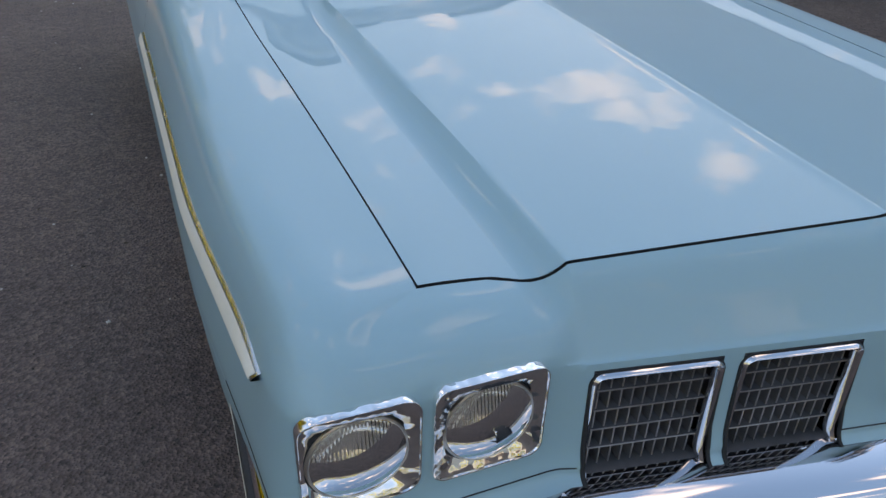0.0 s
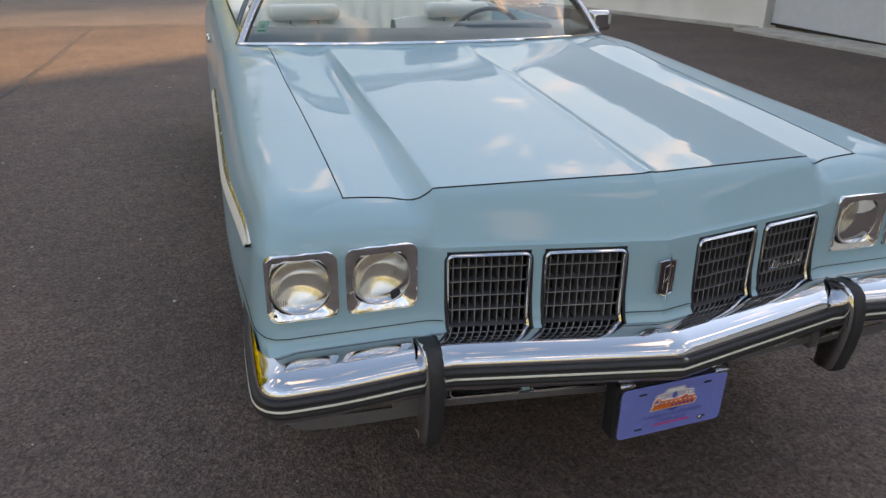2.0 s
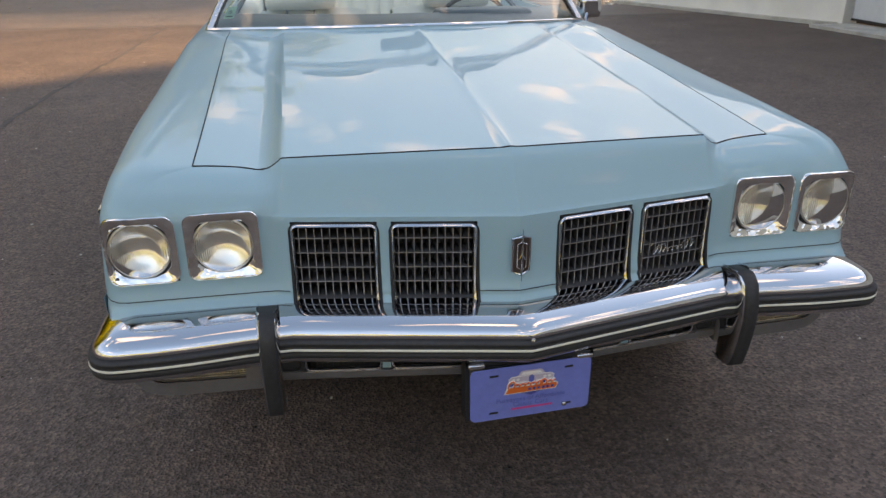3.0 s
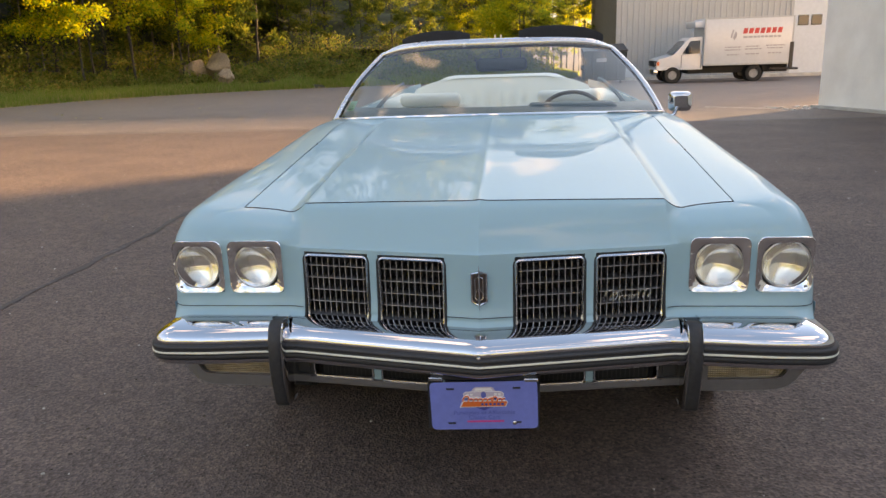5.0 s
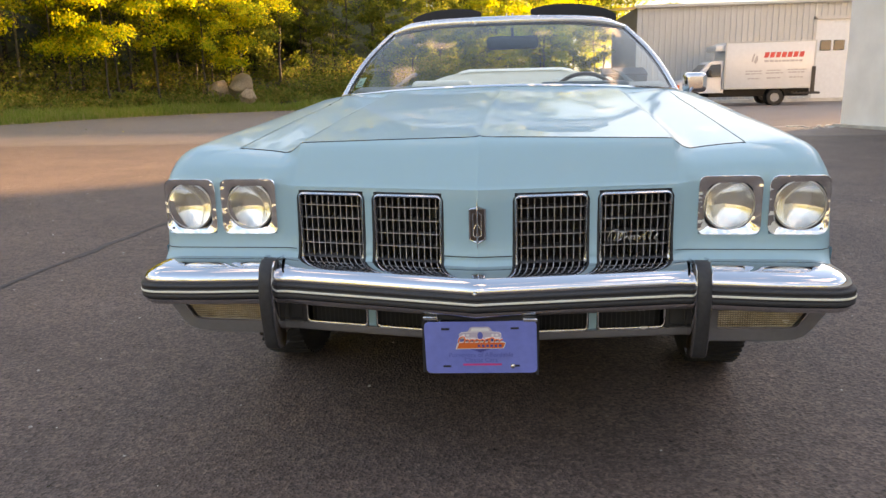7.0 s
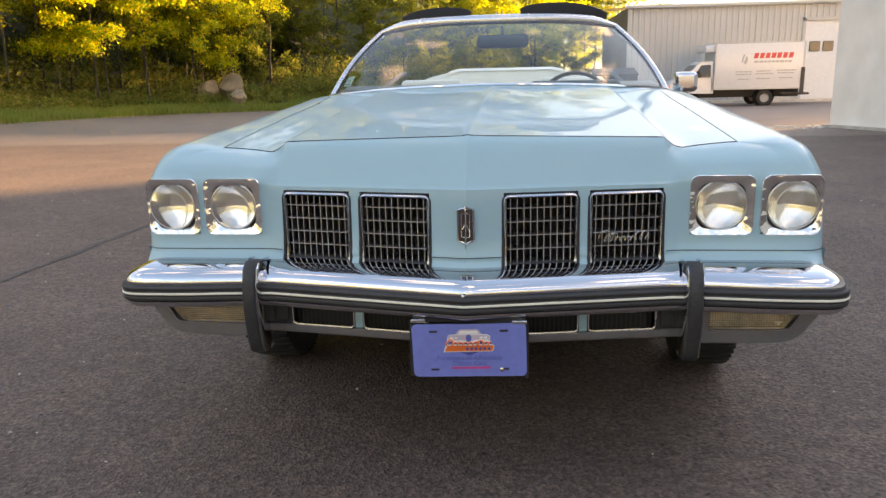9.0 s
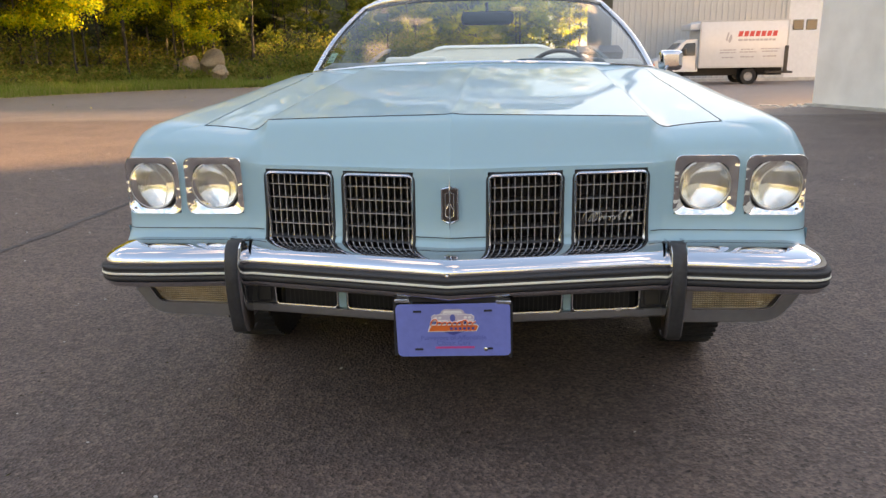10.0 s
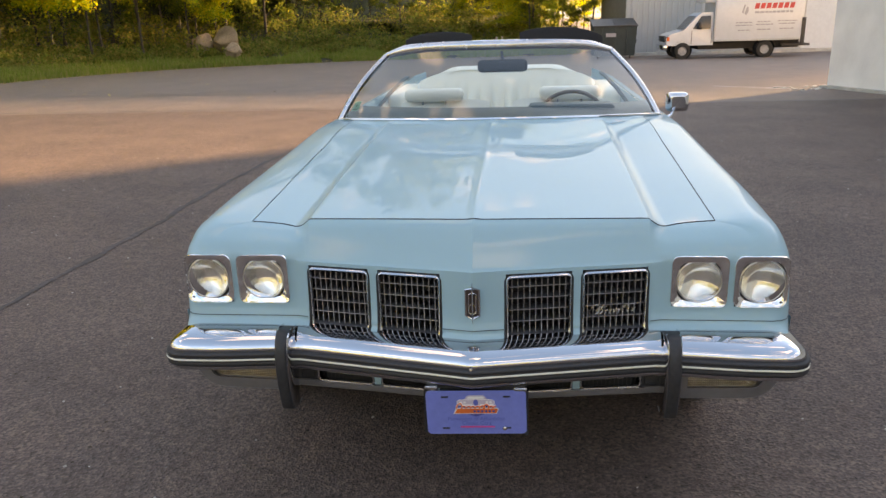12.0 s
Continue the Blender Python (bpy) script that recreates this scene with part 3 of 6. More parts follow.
# --- headlamps ---
def lamp_unit(cx, s):
    """A square dished bezel with a round sealed-beam lamp."""
    cz, cy = 0.786, 0.1165
    hx, hz = 0.086, 0.083
    sunk = 0.011
    if abs(cx) > .8:
        rim_out = rounded_rect(min(cx - s * hx, cx + s * .078), max(cx - s * hx, cx + s * .078), cz - hz, cz + hz, 0.026)
    else:
        rim_out = rounded_rect(cx - hx, cx + hx, cz - hz, cz + hz, 0.022)
    unit = part("headlamp", lathe([(.0708, .150), (.0708, .108), (.0697, .1045), (.0675, .1035), (.0657, .105), (.0650, .113)], 48, "y", (cx, sunk, cz)), LAMP_RING, car, "round sealed-beam headlamp in a square chrome bezel")

    def yy(x, base):
        """The outer lamp's bezel turns back slightly round the corner."""
        return base + max(0.0, abs(x) - 0.925) ** 2 * 7.0

    rows = []
    for f, dy in ((1.0, .008), (1.0, -.006), (.988, -.0085), (.974, -.0080), (.966, -.0050)):
        rows.append([(cx + (x - cx) * f, yy(x, cy + dy), cz + (z - cz) * f) for x, z in rim_out])
    last = rows[-1]
    for f, dy in ((.25, -.0048), (.5, -.0042), (.75, -.003), (1.0, -.0005)):
        row = []
        for (x, y, z) in last:
            a = math.atan2(z - cz, x - cx)
            ex, ez = cx + 0.0746 * math.cos(a), cz + 0.0746 * math.sin(a)
            row.append((x + (ex - x) * f, yy(x, cy + dy) + .010 * f * smoothstep(-.1, -.9, math.sin(a)), z + (ez - z) * f))
        rows.append(row)
    part("bezel", grid(rows, loop_v=True), BEZEL, unit, "polished dished bezel", 35)
    part("seal_ring", lathe([(.0750, .150), (.0750, .1180), (.0742, .1130), (.0732, .1090), (.0712, .1080), (.0706, .125)], 40, "y", (cx, sunk, cz)), SEAL_AND_GAP, unit)
    part("reflector", lathe([(r, .143 - r * r / .125) for r in np.linspace(.0655, .0005, 16)], 48, "y", (cx, sunk, cz)), BEAM, unit, "silvered reflector bowl")
    front = [(r, .1035 - .012 * (1 - (r / .0655) ** 2)) for r in np.linspace(.0655, 0.0005, 10)]
    part("lens", lathe(front, 48, "y", (cx, sunk, cz)), LENS, unit, "clear bulging lamp glass").visible_shadow = False
    for sx in (-1, 1):
        for sz in (-1, 1):
            x = cx + sx * (hx - (.0255 if abs(cx) > .8 and sx == s else .0155))
            part("bezel_screw", lathe([(.0050, .002), (.0050, -.002), (.0042, -.0032), (.002, -.0025), (0, -.0018)], 10, "y", (x, yy(x, cy) + .0015, cz + sz * (hz - .0145))), SLOT, unit)


for s in (-1, 1):
    lamp_unit(s * 0.692, s)
    lamp_unit(s * 0.880, s)


# --- grilles ---
def grille_y(x, z):
    """The face of the nose where the grilles sit; it sweeps forward at the foot."""
    base = .183 * abs(x) + .009
    return base - .016 * smoothstep(.668, .620, z)


def grille(x0, x1):
    """An egg-crate insert of upright and level bars in a bright surround."""
    lo, hi = min(x0, x1), max(x0, x1)
    zt, zb = .830, .622
    g = part("grille", merge(grid([[(x, grille_y(x, .75) + .075, z) for x in (lo - .006, hi + .006)] for z in (zb - .02, zt + .006)]),
                             grid([[(x, grille_y(x, .75) + d, zt + .002) for x in (lo, hi)] for d in (.0, .08)])), GRILLE_BACK, car, "black egg-crate grille in a chrome surround")
    zs = list(np.linspace(.815, .668, 5)) + [.656, .644, .633, zb]
    # surround: up one side, across with rounded corners, down the other
    ring = [(lo, z) for z in reversed(zs)]
    arc = [(lo + .016 - .016 * math.cos(a), zt - .016 + .016 * math.sin(a)) for a in np.linspace(0, math.pi / 2, 5)]
    arc2 = [(hi - .016 + .016 * math.sin(a), zt - .016 + .016 * math.cos(a)) for a in np.linspace(0, math.pi / 2, 5)]
    path = ring + arc + arc2 + [(hi, z) for z in zs]
    rows = []
    for n, (x, z) in enumerate(path):
        inx = 1 if x < (lo + hi) / 2 else -1
        top = smoothstep(zt - .016, zt, z)
        ox, oz = inx * (1 - top * .9), -top
        y = grille_y(x, z)
        rows.append([(x - ox * .0015, y + .012, z - oz * .0015), (x - ox * .001, y - .004, z - oz * .001), (x + ox * .0035, y - .008, z + oz * .0035), (x + ox * .0085, y - .004, z + oz * .0085), (x + ox * .0092, y + .010, z + oz * .0092)])
    part("grille_surround", grid(rows), CHROME, g, "chrome surround", 50)
    # black seal lying on the paint round the surround
    def skin(x, z):
        return .183 * abs(x) + float(np.interp(z, [q[0] for q in V_ROWS], [q[1] for q in V_ROWS])) - .0018

    rows = []
    for x, z in path:
        top = smoothstep(zt - .016, zt, z)
        ox, oz = (1 if x > (lo + hi) / 2 else -1) * (1 - .8 * top), top
        rows.append([(x + ox * d, skin(x, z) + e, z + oz * d) for d, e in ((-.001, .004), (-.001, 0), (.0050, 0), (.0060, .004))])
    part("grille_seal", grid(rows), SEAL_AND_GAP, g, "", 0)
    n_up = 11
    for k in range(1, n_up):
        x = lo + (hi - lo) * k / n_up
        y = grille_y(x, .75) + .010
        rows = [[(x - .0011, y, z), (x + .0011, y, z), (x + .0011, y + .050, z), (x - .0011, y + .050, z)] for z in (zt - .004, .634)]
        part("upright_bar", grid(rows, loop_v=True), GRILLE_GREY, g, "", 0)
        tip = [[(x - .0010, y - .0015, z), (x + .0010, y - .0015, z), (x + .0010, y + .0015, z), (x - .0010, y + .0015, z)] for z in (zt - .006, .640)]
        part("bar_tip", grid(tip, loop_v=True), GRILLE_TIP, g, "", 0)
    for k in range(1, 5):
        z = zt - .0378 * k
        rows = [[(x, grille_y(x, .75) + .006, z - .0014), (x, grille_y(x, .75) + .006, z + .0014), (x, grille_y(x, .75) + .058, z + .0014), (x, grille_y(x, .75) + .058, z - .0014)] for x in (lo + .0105, hi - .0105)]
        part("level_bar", grid(rows, loop_v=True), GRILLE_GREY, g, "", 0)
        rows = [[(x, grille_y(x, .75) + .0050, z - .0011), (x, grille_y(x, .75) + .0050, z + .0011), (x, grille_y(x, .75) + .008, z + .0011), (x, grille_y(x, .75) + .008, z - .0011)] for x in (lo + .0105, hi - .0105)]
        part("level_tip", grid(rows, loop_v=True), GRILLE_TIP, g, "", 0)
    # sill at the foot of the insert, down to the bumper
    part("grille_sill", grid([[(x, grille_y(x, .75) + d, z) for x in (lo + .004, hi - .004)] for d, z in ((.06, .6415), (.008, .6412), (-.006, .6400), (-.012, .6370), (-.010, .628))]), SILL_GREY, g, "grey sill of the grille", 30)
    return g


for s in (-1, 1):
    grille(s * .101, s * .302)
    last_grille = grille(s * .334, s * .536)

# flourish of bright script on the outer grille at the driver's side: a row of slanted loops
pts = []
for k in range(300):
    t = k / 299
    a = 2 * math.pi * 9.5 * t
    tall = math.exp(-((t - .05) / .055) ** 2) + .62 * math.exp(-((t - .17) / .03) ** 2) + .62 * math.exp(-((t - .26) / .03) ** 2) + .62 * math.exp(-((t - .78) / .03) ** 2) + .62 * math.exp(-((t - .89) / .03) ** 2)
    amp = .0058 * (1 + 1.9 * tall)
    z = .692 + .004 * t + amp * (1 - math.cos(a)) * .95
    x = .362 + .132 * t - amp * .75 * math.sin(a) + (z - .692) * .40
    pts.append((x, grille_y(x, .75) - .006, z))
part("script_badge", tube(pts, .0009, 5), DULL_CHROME, last_grille, "bright script badge")

# --- emblem on the nose ---
EMBLEM_BROWN = surface("brown_emblem_enamel", (0.050, 0.034, 0.030), 0.3, var=0.2)
emblem = part("nose_emblem", merge(tube([(x, .183 * abs(x) - .004, z) for x, z in ((0, .803), (.021, .796), (.021, .712), (0, .703), (-.021, .712), (-.021, .796))], .0032, 6, closed=True)), CHROME, car, "tall bright hexagonal nose emblem")
part("emblem_field", grid([[(x, -.0045 + abs(x) * .1, z) for x in (-.019, 0, .019)] for z in (.709, .797)]), EMBLEM_BROWN, emblem, "", 0)
part("emblem_inner_frame", tube([(x, -.008, z) for x, z in ((0, .789), (.011, .784), (.011, .724), (0, .718), (-.011, .724), (-.011, .784))], .0014, 5, closed=True), DULL_CHROME, emblem)
part("emblem_spear", tube([(0, -.010, .688), (0, -.013, .72), (0, -.013, .79), (0, -.010, .822)], [.0008, .0024, .0024, .0006], 6), CHROME, emblem)
part("emblem_arrow", tube([(-.008, -.010, .744), (0, -.010, .762), (.008, -.010, .744)], .0018, 5), CHROME, emblem)
part("lock_star", merge(*[tube([(0, -.052, .612), (.020 * math.cos(a), -.052 - .002, .612 + .010 * math.sin(a))], [.0022, .0007], 5) for a in np.linspace(.0, math.pi, 7)]), CHROME, car, "small bright star at the foot of the nose")


# --- bumper ---
def bumper_path(n_mid=14):
    """Plan of the front line of the bumper, centre to tip: a shallow V, then round the corner."""
    pts = [(x, -.122 + .200 * x) for x in np.linspace(0, .55, n_mid)]
    pts += [(x, -.012 - .022 * smoothstep(.55, .86, x)) for x in (.60, .66, .72, .78, .84, .89)]
    a, c, b = np.array((.925, -.034)), np.array((1.004, -.036)), np.array((1.010, .048))
    for t in np.linspace(0, 1, 11):
        pts.append(tuple(a * (1 - t) ** 2 + c * 2 * t * (1 - t) + b * t * t))
    pts += [(1.012, y) for y in (.10, .18, .26, .36, .46, .54)]
    return pts


def along_bumper(profile, path=None, sink=0.0):
    half = path or bumper_path()
    pts = [(-x, y) for x, y in reversed(half[1:])] + list(half)
    rows = []
    for i, (x, y) in enumerate(pts):
        a, b = pts[max(i - 1, 0)], pts[min(i + 1, len(pts) - 1)]
        t = Vector((b[0] - a[0], b[1] - a[1])).normalized()
        nrm = Vector((t.y, -t.x))
        # tips tuck in towards the body and rise a little
        w = smoothstep(.20, .54, y) if abs(x) > .98 else 0.0
        row = []
        for d, z in profile:
            px, py = x + nrm.x * (max(d, -.04) - .012 * w), y + nrm.y * (max(d, -.04) - .012 * w)
            if d < -.04:
                # the inner part runs straight back to the body, so that it cannot fold at the corners
                f = (-d - .04) / .135
                if abs(x) > .64:
                    px += (math.copysign(min(abs(x), .86), x) - px) * f
                    py += (max(py, .14) - py) * f
                else:
                    px, py = x + nrm.x * d, y + nrm.y * d
            row.append((px, py, z + .012 * w))
        rows.append(row)
    return grid(rows)


TOP = [(-.175, .640), (-.135, .640), (-.108, .6385), (-.082, .635), (-.060, .6295), (-.042, .6230), (-.028, .6155), (-.016, .607), (-.0095, .598), (-.0075, .589), (-.009, .5845)]
LOW = [(-.009, .538), (-.006, .535), (-.008, .527), (-.018, .518), (-.040, .513), (-.085, .512)]
RUB = [(-.010, .584), (-.001, .583), (.003, .579), (.0035, .573), (.001, .570), (.001, .568), (.003, .565), (.003, .556), (.001, .553), (.002, .550), (.0035, .545), (.001, .540), (-.010, .538)]
bumper = part("front_bumper", along_bumper(TOP), CHROME, car, "heavy V-shaped chrome front bumper", 50)
part("bumper_lower_lip", along_bumper(LOW), CHROME, bumper, "", 50)
part("rub_strip", along_bumper(RUB), RUBBER, bumper, "black rubber rub strip", 50)
part("rub_pinstripe", along_bumper([(.0030, .5648), (.0042, .5636), (.0042, .5594), (.0030, .5582)]), CREAM, bumper, "cream pinstripe in the rubber")
part("bumper_core", along_bumper([(-.085, .512), (-.15, .520), (-.16, .635)]), DARK, bumper)
part("centre_bolt", lathe([(.006, 0), (.005, -.004), (0, -.006)], 8, "y", (0, -.127, .592)), DULL_CHROME, bumper)

for s in (-1, 1):
    cx = s * .603
    # overrider: rubber face on a chrome blade
    prof = [(.640, .070), (.648, .034), (.652, .008), (.648, -.018), (.632, -.038), (.59, -.052), (.54, -.056), (.48, -.050), (.43, -.040), (.395, -.030), (.383, -.014), (.388, .030)]
    rows = []
    for z, y in prof:
        w = .026 if y > .0 and z > .6 else .018
        rows.append([(cx - w, y + .012, z - (.008 if w > .02 else 0)), (cx - w, y + .004, z - (.003 if w > .02 else 0)), (cx - .014, y, z), (cx + .014, y, z), (cx + w, y + .004, z - (.003 if w > .02 else 0)), (cx + w, y + .012, z - (.008 if w > .02 else 0))])
    guard = part("bumper_guard", grid(rows), RUBBER, bumper, "upright black rubber overrider", 50)
    rows = []
    for z, y in prof:
        back = .075 if z > .5 else .045
        if y > .02 and z > .6:
            continue
        rows.append([(cx - .021, back, z - .006), (cx - .025, y + .034, z), (cx - .022, y + .014, z), (cx - .017, y + .009, z)])
    left = grid(rows)
    rows = [[(2 * cx - p[0], p[1], p[2]) for p in r] for r in rows]
    part("guard_blade", merge(left, grid(rows)), CHROME, guard, "chrome flank of the overrider", 50)


# --- pan below the bumper ---
def pan_y(x):
    x = abs(x)
    return (.045 + .085 * x if x < .55 else .0918 + .05 * (x - .55) + .9 * max(0.0, x - .90) ** 2)


def vent_foot(x):
    return .418 + .030 * abs(x)


def rail(x0, x1, z0, z1, y_off=0.0, depth=.02, n=8):
    """A level rail; z0 and z1 are heights, or heights along x."""
    rows = []
    for x in np.linspace(x0, x1, n):
        y = pan_y(x) + y_off
        a, b = (z0(x) if callable(z0) else z0), (z1(x) if callable(z1) else z1)
        rows.append([(x, y + depth, a), (x, y + .006, a), (x, y, a + .006), (x, y, b - .003), (x, y + .003, b), (x, y + depth, b)])
    return grid(rows)


pan = part("lower_pan", merge(rail(-.60, .60, lambda x: vent_foot(x) - .026, vent_foot, n=24), rail(-.60, .60, .496, .530, n=20)), ARGENT, car, "argent grey pan below the bumper", 40)
part("pan_bright_edge", merge(tube([(x, pan_y(x) - .001, vent_foot(x) - .001) for x in np.linspace(-.54, .54, 21)], .0018, 6)), DULL_CHROME, pan)
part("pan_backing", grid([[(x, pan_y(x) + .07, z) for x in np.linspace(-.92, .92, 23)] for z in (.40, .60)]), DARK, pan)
part("pan_return", grid([[(x, pan_y(x) + d, vent_foot(min(abs(x), .6)) - .026 + .10 * d) for x in np.linspace(-.60, .60, 21)] for d in (.018, .10, .25)]), PAN_SHADE_GREY, pan, "", 40)
for s in (-1, 1):
    for x0, x1 in ((.095, .120), (.312, .334), (.530, .60)):
        part("pan_post", rail(s * x0, s * x1, vent_foot, .500, n=2), PAINT if x0 < .5 else PAN_SHADE_GREY, pan)
    for x0, x1 in ((.124, .308), (.338, .526)):
        loop = []
        for x, z in rounded_rect(x0, x1, 0, 1, .012, 4):
            loop.append((s * x, pan_y(x) - .001, vent_foot(x) + .004 + (z if z < .5 else .066 + z - 1.0)))
        part("vent_outline", tube(loop, .0028, 6, closed=True), DULL_CHROME, pan)
        for k in range(1, 14):
            x = s * (x0 + (x1 - x0) * k / 14)
            part("vent_slat", rail(x - .0012, x + .0012, vent_foot, .498, .012, .03, 2), BLACK, pan)
    # tow opening beside the overrider
    part("tow_slot", tube([(s * x, pan_y(x) - .003, z) for x, z in ((.540, .495), (.540, .452), (.546, .445), (.578, .445), (.584, .452), (.584, .495))], .003, 6), BLACK, pan)
    # outer pan with the parking lamp: a sheet bent round the corner, with a window for the lens
    outer = [(.605, .392), (.72, .391), (.845, .391), (.888, .394), (.917, .404), (.940, .424), (.998, .500), (.998, .532), (.78, .532), (.605, .532)]
    hole = [(.676, .432), (.75, .432), (.855, .432), (.879, .433), (.893, .437), (.901, .444), (.926, .483), (.923, .487), (.79, .487), (.676, .487)]
    rows = [[(s * x, pan_y(x) + d, z) for d, x, z in ((.05, *o), (.004, *o), (.0, o[0] + (h[0] - o[0]) * .08, o[1] + (h[1] - o[1]) * .08), (.0, *h), (.02, *h))] for o, h in zip(outer, hole)]
    wing_pan = part("outer_pan", grid(rows, loop_u=True), ARGENT, car, "argent pan holding the parking lamp", 30)
    rows = []
    for x in np.linspace(.672, .927, 76):
        ztop, zlow = .490, .430 + max(0, x - .885) * 1.35
        rows.append([(s * x, pan_y(x) + .012 + .0022 * math.cos(x * 2 * math.pi / .0068), z) for z in (min(zlow, ztop), ztop)])
    lens_l = part("parking_lamp_lens", grid(rows), AMBER_CLEAR, wing_pan, "ribbed smoke-clear parking lamp lens", 0)
    for z in np.linspace(.439, .482, 8):
        part("lens_rib", tube([(s * x, pan_y(x) + .0095, z) for x in np.linspace(.677, .885 + (z - .432) * .7, 6)], .0009, 4), DULL_CHROME, lens_l)
    part("lens_bright_edge", tube([(s * x, pan_y(x) - .002, z) for x, z in hole[:8]], .0026, 6), CHROME, wing_pan)

# --- dealer plate on its bracket ---
ring = rounded_rect(-.1525, .1525, -.076, .076, .014, 6)
rim = [[(x * k, y, z * k) for x, z in ring] for k, y in ((.2, .002), (.993, .002), (1, .001), (1, -.001), (.993, -.002), (.2, -.002))]
sheet = grid(rim, loop_v=True)
sheet = (sheet[0], list(sheet[1]) + [tuple(range(len(ring))), tuple(range(len(sheet[0]) - len(ring), len(sheet[0])))])
plate = part("number_plate", turned(sheet, pose(.0115, -.088, .430, 3, -1.5, 1.0)), PLATE_BLUE, car, "blue dealer plate with a car logo, bent slightly", 30)


def on_plate(x, z, d=.0035):
    return tuple(pose(.0115, -.088, .430, 3, -1.5, 1.0) @ Vector((x, -d, z)))


def plate_patch(name, poly, mat, d=.0032):
    part(name, ([on_plate(x, z, d) for x, z in poly], [tuple(range(len(poly)))]), mat, plate, "", 0)


plate_patch("badge_shield", [(-.052, .032), (-.035, .044), (.035, .044), (.052, .032), (.040, .002), (.0, -.014), (-.040, .002)], INK_DARK, .0028)
plate_patch("logo_car_body", [(-.056, .026), (-.057, .040), (-.050, .046), (-.034, .048), (-.028, .058), (-.022, .0615), (.022, .0615), (.028, .058), (.034, .048), (.050, .046), (.057, .040), (.056, .026)], INK_GREY)
plate_patch("logo_windscreen", [(-.027, .0495), (-.022, .0575), (.022, .0575), (.027, .0495)], INK_WHITE, .0036)
plate_patch("logo_mouth", [(.0075 * math.cos(a), .036 + .011 * math.sin(a)) for a in np.linspace(0, 5.9, 14)], INK_FADED, .0036)
part("logo_outline", tube([on_plate(x, z, .0034) for x, z in ((-.056, .030), (-.057, .040), (-.050, .046), (-.010, .047), (0, .0485), (.010, .047), (.050, .046), (.057, .040), (.056, .030))], .0007, 4), INK_WHITE, plate)
for sx in (-1, 1):
    for lx in (.034, .045):
        plate_patch("logo_lamp", [(sx * lx + .0045 * math.cos(a), .0375 + .0036 * math.sin(a)) for a in np.linspace(0, 5.6, 9)], INK_WHITE, .0038)
    plate_patch("logo_bumper", [(sx * .012, .0275), (sx * .012, .0305), (sx * .055, .0315), (sx * .055, .0285)][::sx], INK_WHITE, .0036)
plate_patch("banner_edge", [(-.069, -.003), (-.061, .019), (.063, .019), (.069, .013), (.063, -.002)], INK_WHITE, .0039)
plate_patch("logo_banner", [(-.066, -.001), (-.057, .0155), (.062, .0155), (.067, .012), (.061, -.0005)], INK_ORANGE, .0043)
for k in range(6):
    x = -.008 + k * .0115
    plate_patch("banner_stroke", [(x, .003), (x, .010), (x + .0075, .010), (x + .0075, .003)], INK_DARK, .0047)
# looping flourish over the banner
loops = []
for k in range(180):
    t = k / 179
    a = 2 * math.pi * 8.5 * t
    amp = .0047 * (1 + 1.1 * math.exp(-((t - .04) / .05) ** 2) + 1.1 * math.exp(-((t - .72) / .05) ** 2))
    z = .0165 + amp * (1 - math.cos(a)) * .95
    loops.append((-.058 + .116 * t - amp * .6 * math.sin(a) + (z - .0165) * .3, z))
part("flourish_edge", tube([on_plate(x, z, .0032) for x, z in loops], .0026, 6), INK_WHITE, plate)
part("flourish", tube([on_plate(x, z, .0058) for x, z in loops], .0019, 6), INK_ORANGE, plate)
plate_patch("web_bar", [(-.050, -.0525), (-.050, -.0465), (.056, -.0465), (.056, -.0525)], INK_PINK)
for text, z, size in (("Purveyors of Affordable", -.0265, .0182), ("Classic Cars", -.0420, .0182)):
    cu = bpy.data.curves.new("slogan", "FONT")
    cu.body, cu.size, cu.align_x, cu.extrude = text, size, "CENTER", 0.0001
    cu.materials.append(INK_FADED)
    t = new("slogan_lettering", cu)
    t.parent = plate
    t.matrix_basis = pose(.0115, -.088, .430, 3, -1.5, 1.0) @ Matrix.Translation((0, -.0034, z)) @ pose(0, 0, 0, 90, 0, 0)
for x, z in ((-.094, .056), (.094, .056), (-.094, -.054), (.094, -.054)):
    plate_patch("plate_slot", [(x - .011, z - .003), (x - .011, z + .003), (x + .011, z + .003), (x + .011, z - .003)], BLACK)
part("plate_bolt", turned(lathe([(.006, 0), (.006, -.004), (.003, -.006), (0, -.006)], 8, "y"), Matrix.Translation(on_plate(.086, -.054))), CHROME, plate)
bracket = part("plate_bracket", merge(box(-.150, -.140, -.080, -.03, .35, .52, .001, 1), box(.160, .170, -.080, -.03, .35, .52, .001, 1), box(-.150, .170, -.080, -.07, .505, .520, .001, 1), box(-.10, .12, -.078, -.04, .36, .50, .001, 1)), BLACK, car, "black plate bracket", 30)
for x0 in (-.145, .125):
    part("bracket_clip", box(x0, x0 + .04, -.092, -.07, .505, .516, .002, 1), DULL_CHROME, bracket)


